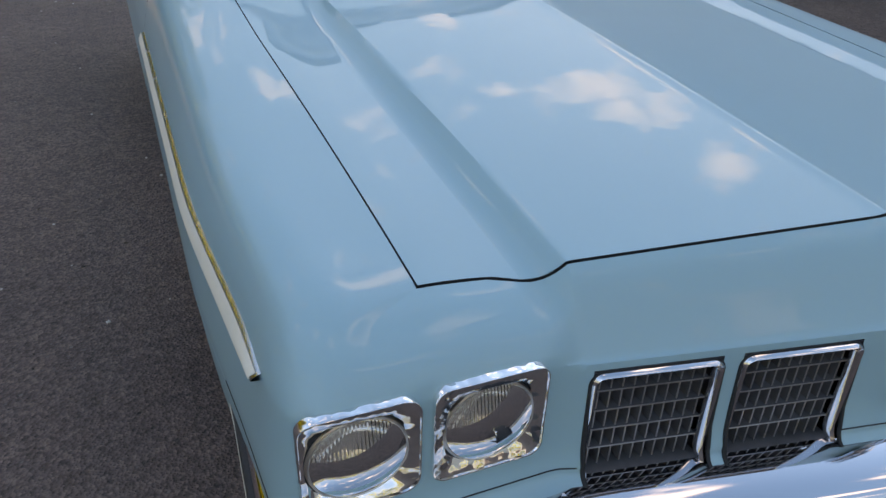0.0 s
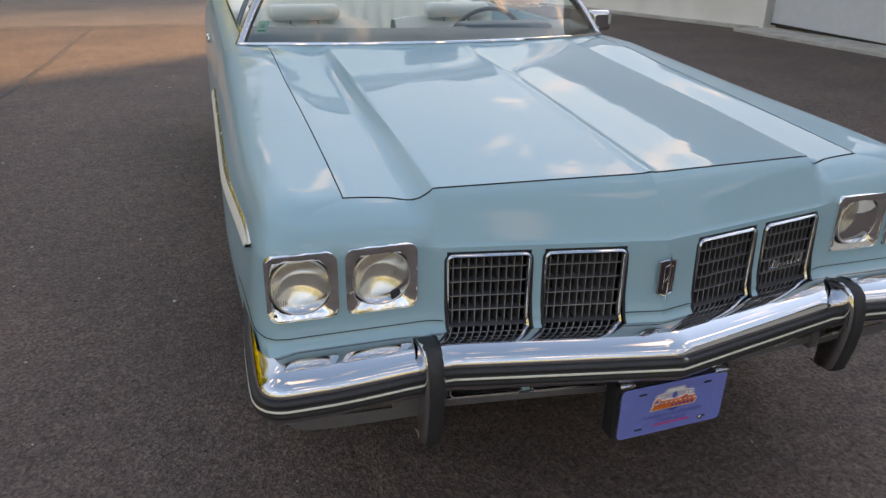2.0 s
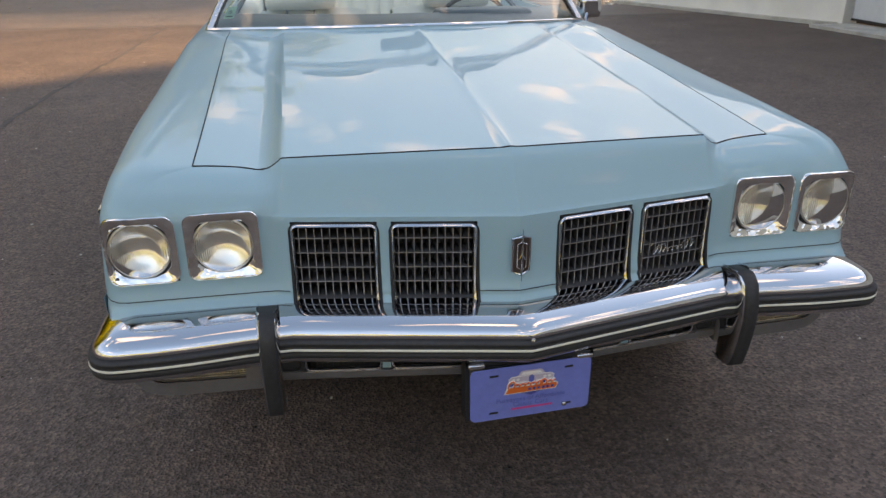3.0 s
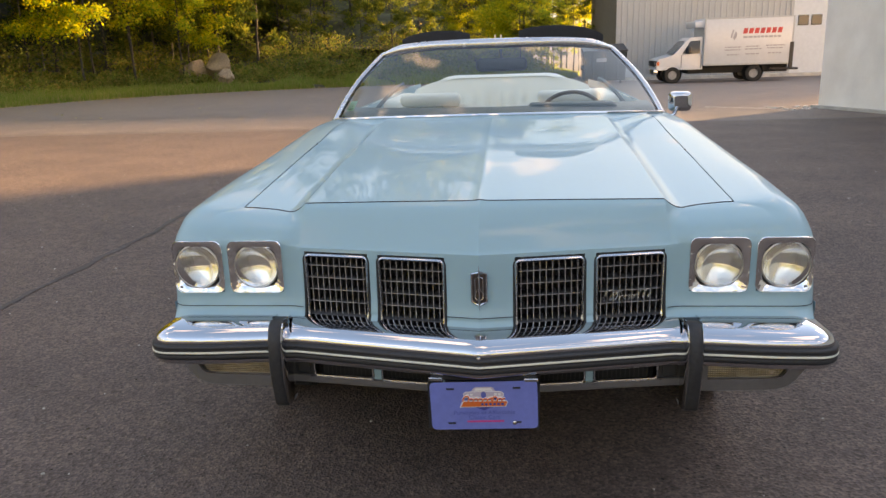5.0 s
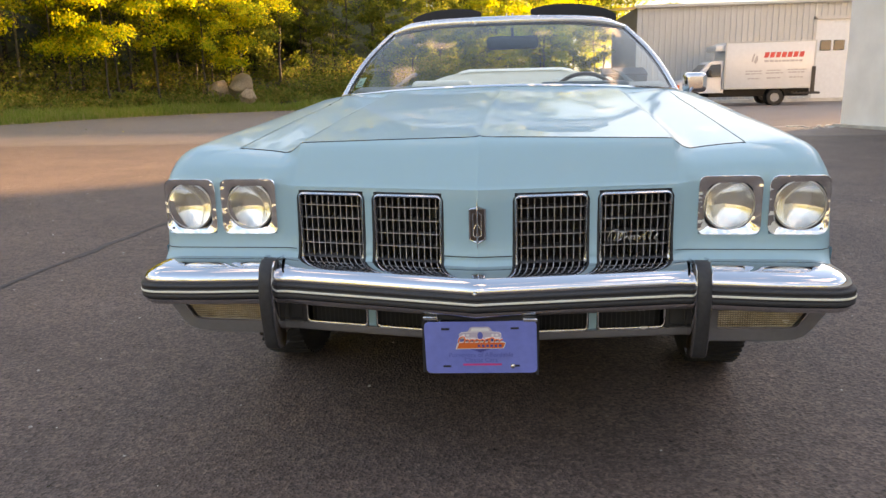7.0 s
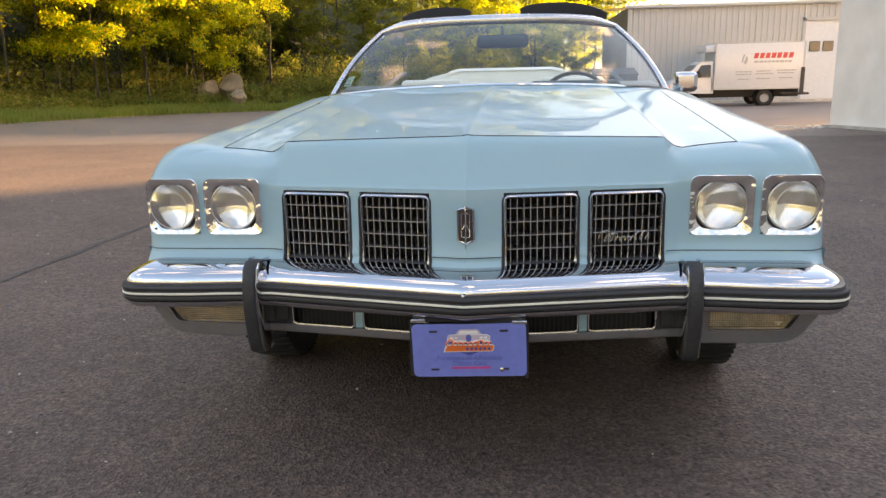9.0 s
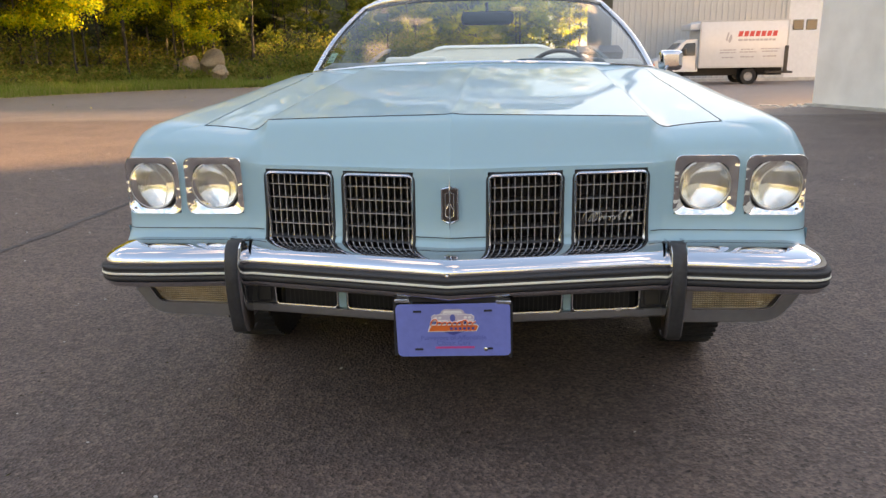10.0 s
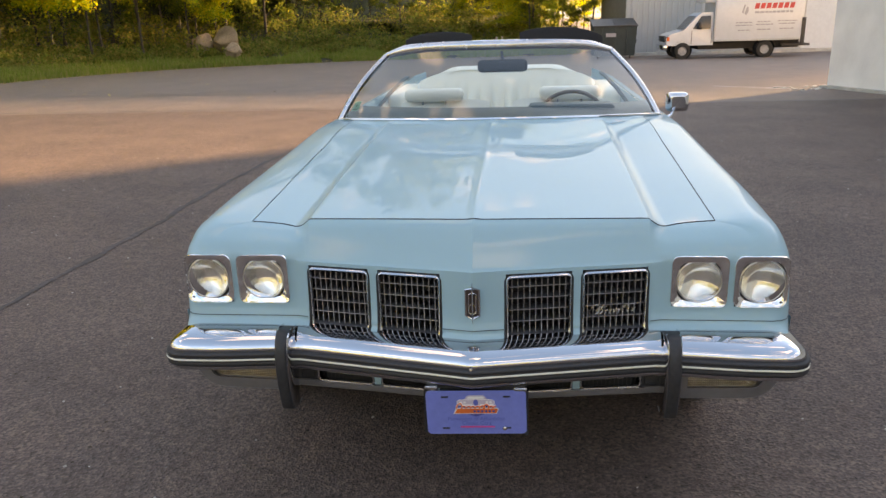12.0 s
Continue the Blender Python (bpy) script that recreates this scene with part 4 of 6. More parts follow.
# --- wheels ---
def wheel(s, y):
    cx, r = s * .845, .345
    prof = [(.20, .0), (.205, .085), (.25, .098), (.30, .100), (.325, .092), (.338, .075), (.345, .05), (.346, 0), (.345, -.05), (.338, -.075), (.325, -.092), (.30, -.100), (.25, -.098), (.205, -.085)]
    w = part("wheel", lathe(prof, 40, "x", (cx, y, r)), TYRE, car, "black tyre on a steel rim", 40)
    part("tread_block", merge(*[turned(box(-.085, .085, -.006, .006, .3385, .3475), Matrix.Translation((cx, y, r)) @ Matrix.Rotation(2 * math.pi * k / 60, 4, "X") @ pose(0, 0, 0, 0, 0, 8)) for k in range(60)]), TYRE, w, "", 0)
    part("rim", lathe([(.0, .055), (.07, .065), (.09, .04), (.17, .035), (.195, .075), (.205, .08)], 32, "x", (cx, y, r)) if s > 0 else lathe([(.0, -.055), (.07, -.065), (.09, -.04), (.17, -.035), (.195, -.075), (.205, -.08)], 32, "x", (cx, y, r)), CHROME, w)


for s in (-1, 1):
    wheel(s, 1.0)
    wheel(s, 4.15)
part("underbody", merge(box(-.60, .60, .85, 5.3, .24, .42, .02, 1), box(-.52, .52, .10, .75, .40, .62, .02, 1)), DARK, car)

# --- windscreen, cowl and frame ---
def ws_low(s):
    return np.array((.880 * s, 1.625 + .440 * s * s, 1.085 - .046 * s * s))


def ws_top(s):
    return np.array((.640 * s, 2.205 + .120 * s * s, 1.420 - .042 * s ** 4))


rows = []
for v in np.linspace(0, 1, 10):
    row = []
    for s in np.linspace(-1, 1, 33):
        p = ws_low(s) * (1 - v) + ws_top(s) * v
        bulge = .03 * math.sin(math.pi * v) * (1 - .3 * s * s)
        row.append(p + np.array((.018 * s * math.sin(math.pi * v), -bulge, bulge * .5)))
    rows.append(row)
WS = np.array(rows)
ws = part("windscreen", grid(rows), WINDSCREEN, car, "curved tinted windscreen", 60, (0, 3.0, .4))
ws.visible_shadow = False
edge = [WS[0][i] for i in range(33)]
frame_part = part("windscreen_surround", tube([p + np.array((0, -.012, .008)) for p in edge], .008, 8), CHROME, car, "bright windscreen surround")
for i in (0, 32):
    s = -1 if i == 0 else 1
    pil = [WS[v][i] for v in range(10)]
    rows = [[p + np.array((s * -.008, -.009, -.002)), p + np.array((s * .002, -.010, .005)), p + np.array((s * .013, -.003, .008)), p + np.array((s * .022, .016, .004)), p + np.array((s * .022, .045, -.006)), p + np.array((s * .0, .055, -.02))] for p in pil]
    part("pillar", grid(rows), DULL_CHROME, frame_part, "bright metal windscreen pillar", 50)
    part("pillar_seal", tube([p + np.array((s * -.014, -.006, 0)) for p in pil], .007, 6), SEAL_AND_GAP, frame_part)
rows = []
for s in np.linspace(-1, 1, 33):
    p = ws_top(s)
    f = 1 - .62 * smoothstep(.80, 1.0, abs(s))
    rows.append([p + np.array((0, -.010, -.012)), p + np.array((.004 * s, -.014, .006 * f)), p + np.array((.008 * s, -.008, .022 * f)), p + np.array((.012 * s, .012, .031 * f)), p + np.array((.014 * s, .05 * f, .032 * f)), p + np.array((.012 * s, .09 * f, .018 * f)), p + np.array((.01 * s, .09 * f, -.01))])
part("header_rail", grid(rows), DULL_CHROME, frame_part, "bright header rail", 50)
part("header_seal", tube([ws_top(s) + np.array((0, -.010, -.014)) for s in np.linspace(-.98, .98, 33)], .007, 6), SEAL_AND_GAP, frame_part)
for s in (.0, .05):
    part("latch_post", tube([ws_top(s) + np.array((0, .05, .03)), ws_top(s) + np.array((0, .05, .048))], .006, 6), CHROME, frame_part)

rows = []
for x in np.linspace(-.776, .776, 41):
    s = x / .88
    y0 = hood_rear_y(x) + .004
    z0 = top_z(min(abs(x), .777), min(hood_rear_y(x), 1.885)) - .001
    p = ws_low(s)
    q = np.array((x, y0, z0))
    rows.append([q + np.array((0, 0, -.03)), q, q * .5 + p * .5 + np.array((0, 0, .006)), p + np.array((0, -.012, .004))])
part("cowl", grid(rows), PAINT, car, "painted cowl below the windscreen", 40, (0, 1.8, .5))
def ws_at(s, v, off=.005):
    """A place just inside the glass."""
    p = ws_low(s) * (1 - v) + ws_top(s) * v
    b = .03 * math.sin(math.pi * v) * (1 - .3 * s * s)
    return p + np.array((.018 * s * math.sin(math.pi * v), -b + off, b * .5 - off * .5))


sticker = part("inspection_sticker", grid([[ws_at(s, v) for s in (-.952, -.925, -.898)] for v in (.135, .20, .265)]), STICKER, car, "pale green inspection sticker on the glass")
part("sticker_band", grid([[ws_at(s, v, .0035) for s in (-.944, -.925, -.906)] for v in (.150, .163)]), DASH, sticker)
o, ux, uz = (Vector(ws_at(-.940, .185, .003)), Vector(ws_at(-.90, .185, .003)) - Vector(ws_at(-.940, .185, .003)), Vector(ws_at(-.940, .25, .003)) - Vector(ws_at(-.940, .185, .003)))
ux.normalize(); uz.normalize()
cu = bpy.data.curves.new("month", "FONT")
cu.body, cu.size, cu.extrude = "10", .026, 0.0001
cu.materials.append(DASH)
month = new("sticker_lettering", cu)
month.parent = sticker
month.matrix_basis = Matrix.Translation(o) @ Matrix((ux, uz, ux.cross(uz))).transposed().to_4x4()

# --- doors and body behind the windscreen ---
def door_column(y):
    """The wing's section carried on past the windscreen, then over the sill and down inside."""
    w = 1.0 - .05 * smoothstep(4.9, 5.45, y)
    col = [np.array((.935, y, .27)), np.array((.972, y, .42)), np.array((.990, y, .58))] + [np.array((p[0], y, p[2])) for p in wing_column(2.0)[2:9]]
    x, z = col[-1][0], col[-1][2]
    col += [np.array((x - .014, y, z + .002)), np.array((x - .022, y, z - .006)), np.array((x - .026, y, z - .28))]
    return [p * np.array((w, 1, 1)) for p in col]


def body_side(y0, y1, n):
    return grid([smooth_rows(np.array(door_column(y)), 2) for y in np.linspace(y0, y1, n)])


DOOR_END = 3.62
flank = body_side(2.040, DOOR_END, 14)
quarter = body_side(DOOR_END + .005, 5.45, 16)
for s in (-1, 1):
    door = part("door", flank if s > 0 else mirrored(flank), PAINT, car, "long pale blue door", 35, (0, 3.0, .6))
    part("rear_quarter", quarter if s > 0 else mirrored(quarter), PAINT, car, "pale blue rear quarter", 35, (0, 4.5, .6))
    for y in (2.0375, DOOR_END + .0025):
        part("door_gap", tube([(s * (p[0] - .004), y, p[2] - .003) for p in door_column(y)[:-1]], .0035, 5), SEAL_AND_GAP, car)
    x, z = door_column(2.2)[-3][0], door_column(2.2)[-3][2]
    part("belt_moulding", tube([(s * x, y, z + .004) for y in np.linspace(2.1, 5.0, 12)], .007, 6), CHROME, car, "bright belt moulding")
    # handle: a bright grip and push button on the shoulder of the door
    grip = part("door_handle", turned(box(-.012, .012, -.085, .085, -.006, .012, .006), pose(s * 1.004, 3.30, .905, 0, s * 68, 0)), CHROME, door, "chrome door handle")
    part("push_button", turned(lathe([(.013, -.006), (.013, .010), (.009, .014), (0, .014)], 12, "z"), pose(s * 1.004, 3.42, .905, 0, s * 68, 0)), CHROME, grip)
part("trunk_deck", box(-.90, .90, 4.75, 5.45, .80, .985, .05, 3), PAINT, car)
part("rear_bumper", box(-1.0, 1.0, 5.45, 5.60, .48, .62, .04, 3), CHROME, car)
# --- door mirror on the driver's side ---
mx, my, mz = 1.035, 2.36, 1.075
rows = []
for d, k in ((-.036, .60), (-.033, .84), (-.024, .95), (0, 1.0), (.02, 1.0), (.022, .93)):
    rows.append([(mx + x * k, my + d, mz + z * k) for x, z in rounded_rect(-.062, .062, -.054, .054, .024)])
mirror = part("door_mirror", grid(rows, loop_v=True), CHROME, car, "chrome door mirror on a slim stalk", 60)
part("mirror_cap", (rows[0], [tuple(range(len(rows[0])))]), CHROME, mirror)
part("mirror_glass", ([(p[0], p[1], p[2]) for p in rows[-1]], [tuple(range(len(rows[-1])))]), MIRROR, mirror, "", 0)
part("mirror_stalk", tube([(mx - .02, my - .03, mz - .03), (mx - .05, my - .09, mz - .065), (mx - .09, my - .14, mz - .085)], [.009, .010, .016], 8), CHROME, mirror)

# --- inside: dash, wheel, mirror, visors, seats ---
rows = []
for x in np.linspace(-.85, .85, 21):
    foot = ws_low(x / .88)
    sweep = .22 * (x / .85) ** 2
    rows.append([(x, foot[1] + .025, foot[2] - .022)] + [(x, y + sweep, z) for y, z in ((1.95, 1.070), (2.14, 1.088), (2.20, 1.06), (2.22, .85), (2.24, .60))])
dash = part("dashboard", grid(rows), DASH, car, "dark teal padded dashboard", 40)
part("instrument_hood", box(.18, .66, 2.12, 2.30, 1.00, 1.098, .03, 3), DASH, dash)
part("floor_pan", box(-.86, .86, 1.9, 4.7, .30, .36), DARK, car)
RIM_BROWN = surface("brown_wheel_rim", (0.16, 0.125, 0.095), 0.4, var=0.1)
wheel_c, wr = Vector((.44, 2.56, .975)), .19
wm = Matrix.Translation(wheel_c) @ pose(0, 0, 0, -58, 0, 0)
sw = part("steering_wheel", turned(tube([(wr * math.cos(a), wr * math.sin(a), 0) for a in np.linspace(0, 2 * math.pi, 36)[:-1]], .012, 8, closed=True), wm), RIM_BROWN, car, "brown steering wheel")
part("steering_spoke", turned(merge(tube([(-.18, 0, 0), (0, -.03, -.02), (.18, 0, 0)], .014, 6), lathe([(.05, -.03), (.045, .01), (0, .012)], 16, "z")), wm), DULL_CHROME, sw)
rv = part("inside_mirror", box(-.105, .175, 2.20, 2.235, 1.275, 1.345, .025, 3), BLACK, car, "dark inside mirror")
part("mirror_stem", tube([(.035, 2.23, 1.33), (.03, 2.24, 1.39)], .008, 6), BLACK, rv)
for x0, x1, rise in ((-.53, -.14, .0), (.13, .60, .01)):
    rows = []
    for u in np.linspace(0, 1, 15):
        x = x0 + (x1 - x0) * u
        s = x / .64
        base = ws_top(s) + np.array((0, .075, .022))
        h = (.062 + rise) * min(1, (math.sin(math.pi * min(1, max(0, u * .92 + .04)))) ** .25)
        rows.append([base + np.array((0, -.010, 0)), base + np.array((0, -.012, h * .8)), base + np.array((0, -.006, h)), base + np.array((0, .006, h)), base + np.array((0, .012, h * .8)), base + np.array((0, .010, 0))])
    part("sun_visor", grid(rows), CLOTH, car, "dark sun visor flipped up over the header", 50)


def seat(name, x0, x1, y, zlow, ztop, lean, mat, label, pleats, arch=0.0):
    """A padded back with upright pleats."""
    rows = []
    n = pleats * 6
    for v in np.linspace(0, 1, 12):
        row = []
        for k in range(n + 1):
            u = k / n
            puff = .040 * abs(math.sin(math.pi * u * pleats)) * math.sin(math.pi * min(1, v * 1.25 + .02)) ** .5 if v < .8 else .004
            roll = .05 * smoothstep(.82, 1.0, v)
            row.append((x0 + (x1 - x0) * u, y + lean * v - puff + roll * .8, zlow + (ztop - arch * (2 * u - 1) ** 4 - zlow) * v - .02 * smoothstep(.9, 1, v) + .02 * (v > .95)))
        rows.append(row)
    top = rows[-1]
    rows.append([(p[0], p[1] + .10, p[2] - .01) for p in top])
    rows.append([(p[0], p[1] + .14, p[2] - .15) for p in top])
    return part(name, grid(rows), mat, car, label, 50)


for s in (-1, 1):
    bx = (-.70, -.08) if s < 0 else (.08, .70)
    fs = seat("front_seat_back", *bx, 2.98, .52, 1.030, .12, VINYL, "white pleated vinyl front seat back", 8, .02)
    part("seat_cushion", box(*bx, 2.50, 3.02, .42, .60, .06, 3), VINYL, fs)
    hr = part("headrest", box(s * .465 - .205, s * .465 + .205, 3.06, 3.17, 1.022, 1.108, .035, 3), VINYL, car, "white vinyl headrest")
    part("headrest_post", merge(*[tube([(s * .465 + d, 3.12, .92), (s * .465 + d, 3.12, 1.03)], .007, 6) for d in (-.08, .08)]), CHROME, hr)
    # side trim sloping up behind the doors
    part("side_trim", merge(box(min(s * .72, s * .88), max(s * .72, s * .88), 3.5, 4.4, .45, 1.04, .05, 3)), VINYL, car)
    part("belt_strap", tube([(s * .86, 3.05, .98), (s * .80, 3.25, 1.07), (s * .74, 3.5, 1.14), (s * .72, 3.62, 1.15)], .014, 6), DASH, car, "dark seat belt strap")
seat("rear_seat_back", -.70, .70, 3.98, .50, 1.165, .14, VINYL, "white pleated rear seat back", 14, .09)
part("rear_seat_cushion", box(-.70, .70, 3.45, 4.0, .42, .62, .06, 3), VINYL, car)
# boot cover over the folded top
rows = []
for u in np.linspace(-1, 1, 25):
    h = 1.180 - .16 * max(0.0, abs(u) - .55) / .45
    rows.append([(u * .72, 4.14, h - .02), (u * .74, 4.20, h), (u * .80, 4.45, h - .01), (u * .86, 4.72, h - .08), (u * .88, 4.82, .98)])
part("boot_cover", grid(rows), VINYL, car, "white vinyl cover over the folded top", 50)


# ================= the lot and what stands round it =================
rng = random.Random(7)
ys = [-60, -40, -20, -8, -2, 0, 2] + [2.5 + .5 * k for k in range(8)] + [8, 12, 20, 30, 40, 55, 70, 120, 400]
xs = [-400, -120, -60, -30, -20, -12, -6, -2, 0, 2, 6, 12, 20, 30, 60, 120, 400]
ground = tagged(part("ground", grid([[(x, y, ground_z(y)) for x in xs] for y in ys]), ASPHALT, None, "", 60, (0, 0, -9)), "dark asphalt car park with older grey paving behind", "asphalt", kind="structure")
SEAM = surface("asphalt_seam", (0.060, 0.049, 0.046), 0.75, var=0.45, scale=2.0, fine=25)
TAR = surface("black_tar_joint", (0.020, 0.019, 0.020), 0.55, var=0.2)


def wander(x0, y0, x1, y1, w, seed, n=40, amp=.03):
    r = random.Random(seed)
    a, d = Vector((x0, y0)), Vector((x1 - x0, y1 - y0))
    side = Vector((-d.y, d.x)).normalized()
    off, rows = 0.0, []
    for k in range(n + 1):
        off = off * .9 + r.uniform(-amp, amp)
        p = a + d * (k / n) + side * off
        ww = w * r.uniform(.5, 1.3)
        rows.append([(p.x - side.x * ww, p.y - side.y * ww, ground_z(p.y) + .004), (p.x + side.x * ww, p.y + side.y * ww, ground_z(p.y) + .004)])
    return grid(rows)


tagged(part("pavement_joint", wander(-30, 13.9, 7.2, 13.3, .035, 3, 80, .02), TAR, None), "black tar joint between old and new paving", "paving joint", kind="structure")
tagged(part("pavement_joint", wander(-3.0, -3, -2.86, 13.2, .030, 4, 160, .016), SEAM, None), "thin dark seam along the asphalt", "paving joint", kind="structure")
tagged(part("pavement_crack", wander(-17, 19, -3, 17.5, .03, 5, 60, .06), TAR, None), "tarred crack in the old paving", "paving joint", kind="structure")
tagged(part("pavement_crack", wander(-12, 16.5, -7, 21, .03, 8, 40, .08), TAR, None), "tarred crack in the old paving", "paving joint", kind="structure")
for x0, y0, x1, y1, seed in ((1.5, 20.4, 9.0, 21.6, 21), (2.0, 23.6, 9.5, 24.6, 22), (.5, 28.0, 11.0, 29.0, 23), (-8.0, 26.0, 1.0, 25.0, 24)):
    tagged(part("pavement_crack", wander(x0, y0, x1, y1, .028, seed, 50, .03), TAR, None), "tarred crack in the old paving", "paving joint", kind="structure")
STRIPE = surface("worn_white_line_paint", (0.42, 0.40, 0.37), 0.8, var=0.3, scale=7.0)
tagged(part("parking_line", wander(4.9, 17.6, 6.4, 16.1, .045, 31, 24, .006), STRIPE, None), "worn white parking line on the old paving", "road marking", kind="structure")
PEBBLE = surface("pale_grit", (0.42, 0.40, 0.37), 0.8, var=0.3)
verts = []
for k in range(420):
    x, y = rng.uniform(-5, 5), rng.uniform(-3, 9)
    r = rng.uniform(.002, .006)
    verts.append(turned(box(-r, r, -r * .8, r * .8, 0, r), pose(x, y, ground_z(y) - .001, 0, 0, rng.uniform(0, 360))))
tagged(part("grit", merge(*verts), PEBBLE, None, "", 0), "scattered pale grit on the asphalt", "grit", kind="stuff")

# --- white block building beside the lot ---
WHITE_BLOCK = surface("painted_block", (0.80, 0.78, 0.74), 0.75, var=0.06, scale=1.2, bump=0.35, bump_scale=14, tone=(.72, .70, .66))
DOOR_WHITE = surface("white_door_panel", (0.62, 0.645, 0.67), 0.5, var=0.04)
CONCRETE = surface("weathered_concrete", (0.46, 0.44, 0.40), 0.85, var=0.2, scale=3, bump=0.4, bump_scale=30)
METAL_WHITE = surface("white_ribbed_steel", (0.40, 0.42, 0.43), 0.45, 0.1, var=0.05, scale=.6)
# same ribbed steel, its colour darkened to brown for the shaded side
METAL_SHADED = surface("ribbed_steel_shade_in_colour", (0.16, 0.14, 0.11), 0.6, 0.1, var=0.08, scale=.6)
SIDE_GLASS = surface("dark_window_glass", (0.03, 0.04, 0.05), 0.08, var=0.1)

C0 = Vector((7.20, 16.45))
DIRW = Vector((8.62 - 7.20, 10.2 - 16.45)).normalized()
# the wall turns slightly beside the garage door
DIRW_DOOR, BEND = Vector((-0.03, -1.0)).normalized(), 6.40


def wall_pt(s, d=0.0):
    """A place s metres along the wall from its far corner, d metres out towards the lot."""
    a, b = min(s, BEND), max(0.0, s - BEND)
    way = DIRW if s <= BEND else DIRW_DOOR
    p = C0 + DIRW * a + DIRW_DOOR * b + Vector((way.y, -way.x)) * d
    return p.x, p.y


def wall_slab(s0, s1, z0, z1, d0=-.25, d1=0.0, lift=True):
    pts = [wall_pt(s0, d0), wall_pt(s0, d1), wall_pt(s1, d1), wall_pt(s1, d0)]
    gs = [ground_z(p[1]) if lift else 0 for p in pts]
    v = [(p[0], p[1], z0 + (g if z0 <= .2 else 0)) for p, g in zip(pts, gs)] + [(p[0], p[1], z1 + (g if z1 <= .2 and lift else 0)) for p, g in zip(pts, gs)]
    return v, [(3, 2, 1, 0), (4, 5, 6, 7), (0, 1, 5, 4), (1, 2, 6, 5), (2, 3, 7, 6), (3, 0, 4, 7)]


DOOR0, DOOR1 = 6.45, 10.6
white = thing("white_block_building", "white painted block building with a roll-up garage door", "building")
part("wall", merge(wall_slab(0, DOOR0, -.6, 5.0), wall_slab(DOOR1, 34, -.3, 5.0), wall_slab(DOOR0, DOOR1, 3.4, 5.0)), WHITE_BLOCK, white, "", 0)
far = Vector((-DIRW.y, DIRW.x))
e0, e1 = C0 + far * 0, C0 + far * 24
part("end_wall", ([(C0.x, C0.y, -.7), (e1.x, e1.y, -.9), (e1.x, e1.y, 5.0), (C0.x, C0.y, 5.0), (C0.x + DIRW.x * .25, C0.y + DIRW.y * .25, 5.0), (e1.x + DIRW.x * .25, e1.y + DIRW.y * .25, 5.0)], [(0, 1, 2, 3), (3, 2, 5, 4)]), WHITE_BLOCK, white, "", 0)
p34 = Vector(wall_pt(34))
q34 = p34 + far * 24
part("roof", ([(C0.x, C0.y, 5.0), (p34.x, p34.y, 5.0), (q34.x, q34.y, 5.2), (e1.x, e1.y, 5.2)], [(0, 1, 2, 3)]), CONCRETE, white, "", 0)
part("footing", merge(wall_slab(-.05, DOOR0 - .1, -.6, .06, -.02, .16), wall_slab(DOOR1, 34, -.3, .10, -.02, .04)), CONCRETE, white, "weathered footing", 0)
part("door_sill", wall_slab(DOOR0, DOOR1 + .1, -.3, .05, -.25, .62), CONCRETE, white, "concrete sill", 0)
gdoor = part("garage_door", wall_slab(DOOR0, DOOR1, -.03, 3.4, -.22, -.16, False), DOOR_WHITE, white, "white panelled garage door", 0)
for k in range(1, 6):
    part("panel_line", wall_slab(DOOR0, DOOR1, .07 + k * .55, .085 + k * .55, -.17, -.152, False), WHITE_BLOCK, gdoor, "", 0)
part("door_bottom_seal", wall_slab(DOOR0, DOOR1, -.04, -.005, -.2, -.14, False), RUBBER, gdoor, "", 0)
for d0, d1 in ((DOOR0 - .10, DOOR0), (DOOR1, DOOR1 + .1)):
    part("door_post", wall_slab(d0, d1, -.2, 3.4, -.2, .02), WHITE_BLOCK, white, "stained door post", 0)
# broken edge of the paving at the corner
clod = []
for k in range(26):
    x, y = wall_pt(rng.uniform(-.5, .6), rng.uniform(.05, 1.0))
    r = rng.uniform(.018, .05)
    clod.append(turned(box(-r, r, -r, r, -.02, r * .5, r * .2, 1), pose(x, y, ground_z(y), rng.uniform(-8, 8), rng.uniform(-8, 8), rng.uniform(0, 90))))
tagged(part("broken_paving", merge(*clod), CONCRETE, None, "", 30), "crumbled concrete at the foot of the wall corner", "rubble", kind="stuff")

# --- ribbed steel building behind the truck ---
MY = 41.0
shed = thing("steel_building", "pale ribbed steel building with a roll-up door", "building")


def ribs(x0, x1, y, z0, z1, step=.3, deep=.035, axis="x"):
    """Ribbed cladding: flat pans with raised ribs."""
    rows = []
    n = int(abs(x1 - x0) / step)
    for k in range(n):
        a = x0 + (x1 - x0) * k / n
        for f, d in ((0, 0), (.62, 0), (.70, deep), (.88, deep), (.96, 0)):
            u = a + (x1 - x0) / n * f
            rows.append([(u, y - d, z0), (u, y - d, z1)] if axis == "x" else [(y - d, u, z0), (y - d, u, z1)])
    return grid(rows)


SX0, SX1, SD0, SD1 = 5.72, 44.0, 14.9, 18.6
H = 4.35
part("wall", merge(ribs(SX0, SD0, MY, -1.2, H), ribs(SD1, SX1, MY, -1.2, H), ribs(SD0, SD1, MY, 3.42, H)), METAL_WHITE, shed, "", 30)
part("side_wall", ribs(MY, MY + 14, SX0, -1.2, H, axis="y"), METAL_SHADED, shed, "ribbed side cladding with its shade put into the brown colour", 30)
part("corner_trim", box(SX0 - .06, SX0 + .12, MY - .06, MY + .12, -1.2, H, .01, 1), METAL_WHITE, shed)
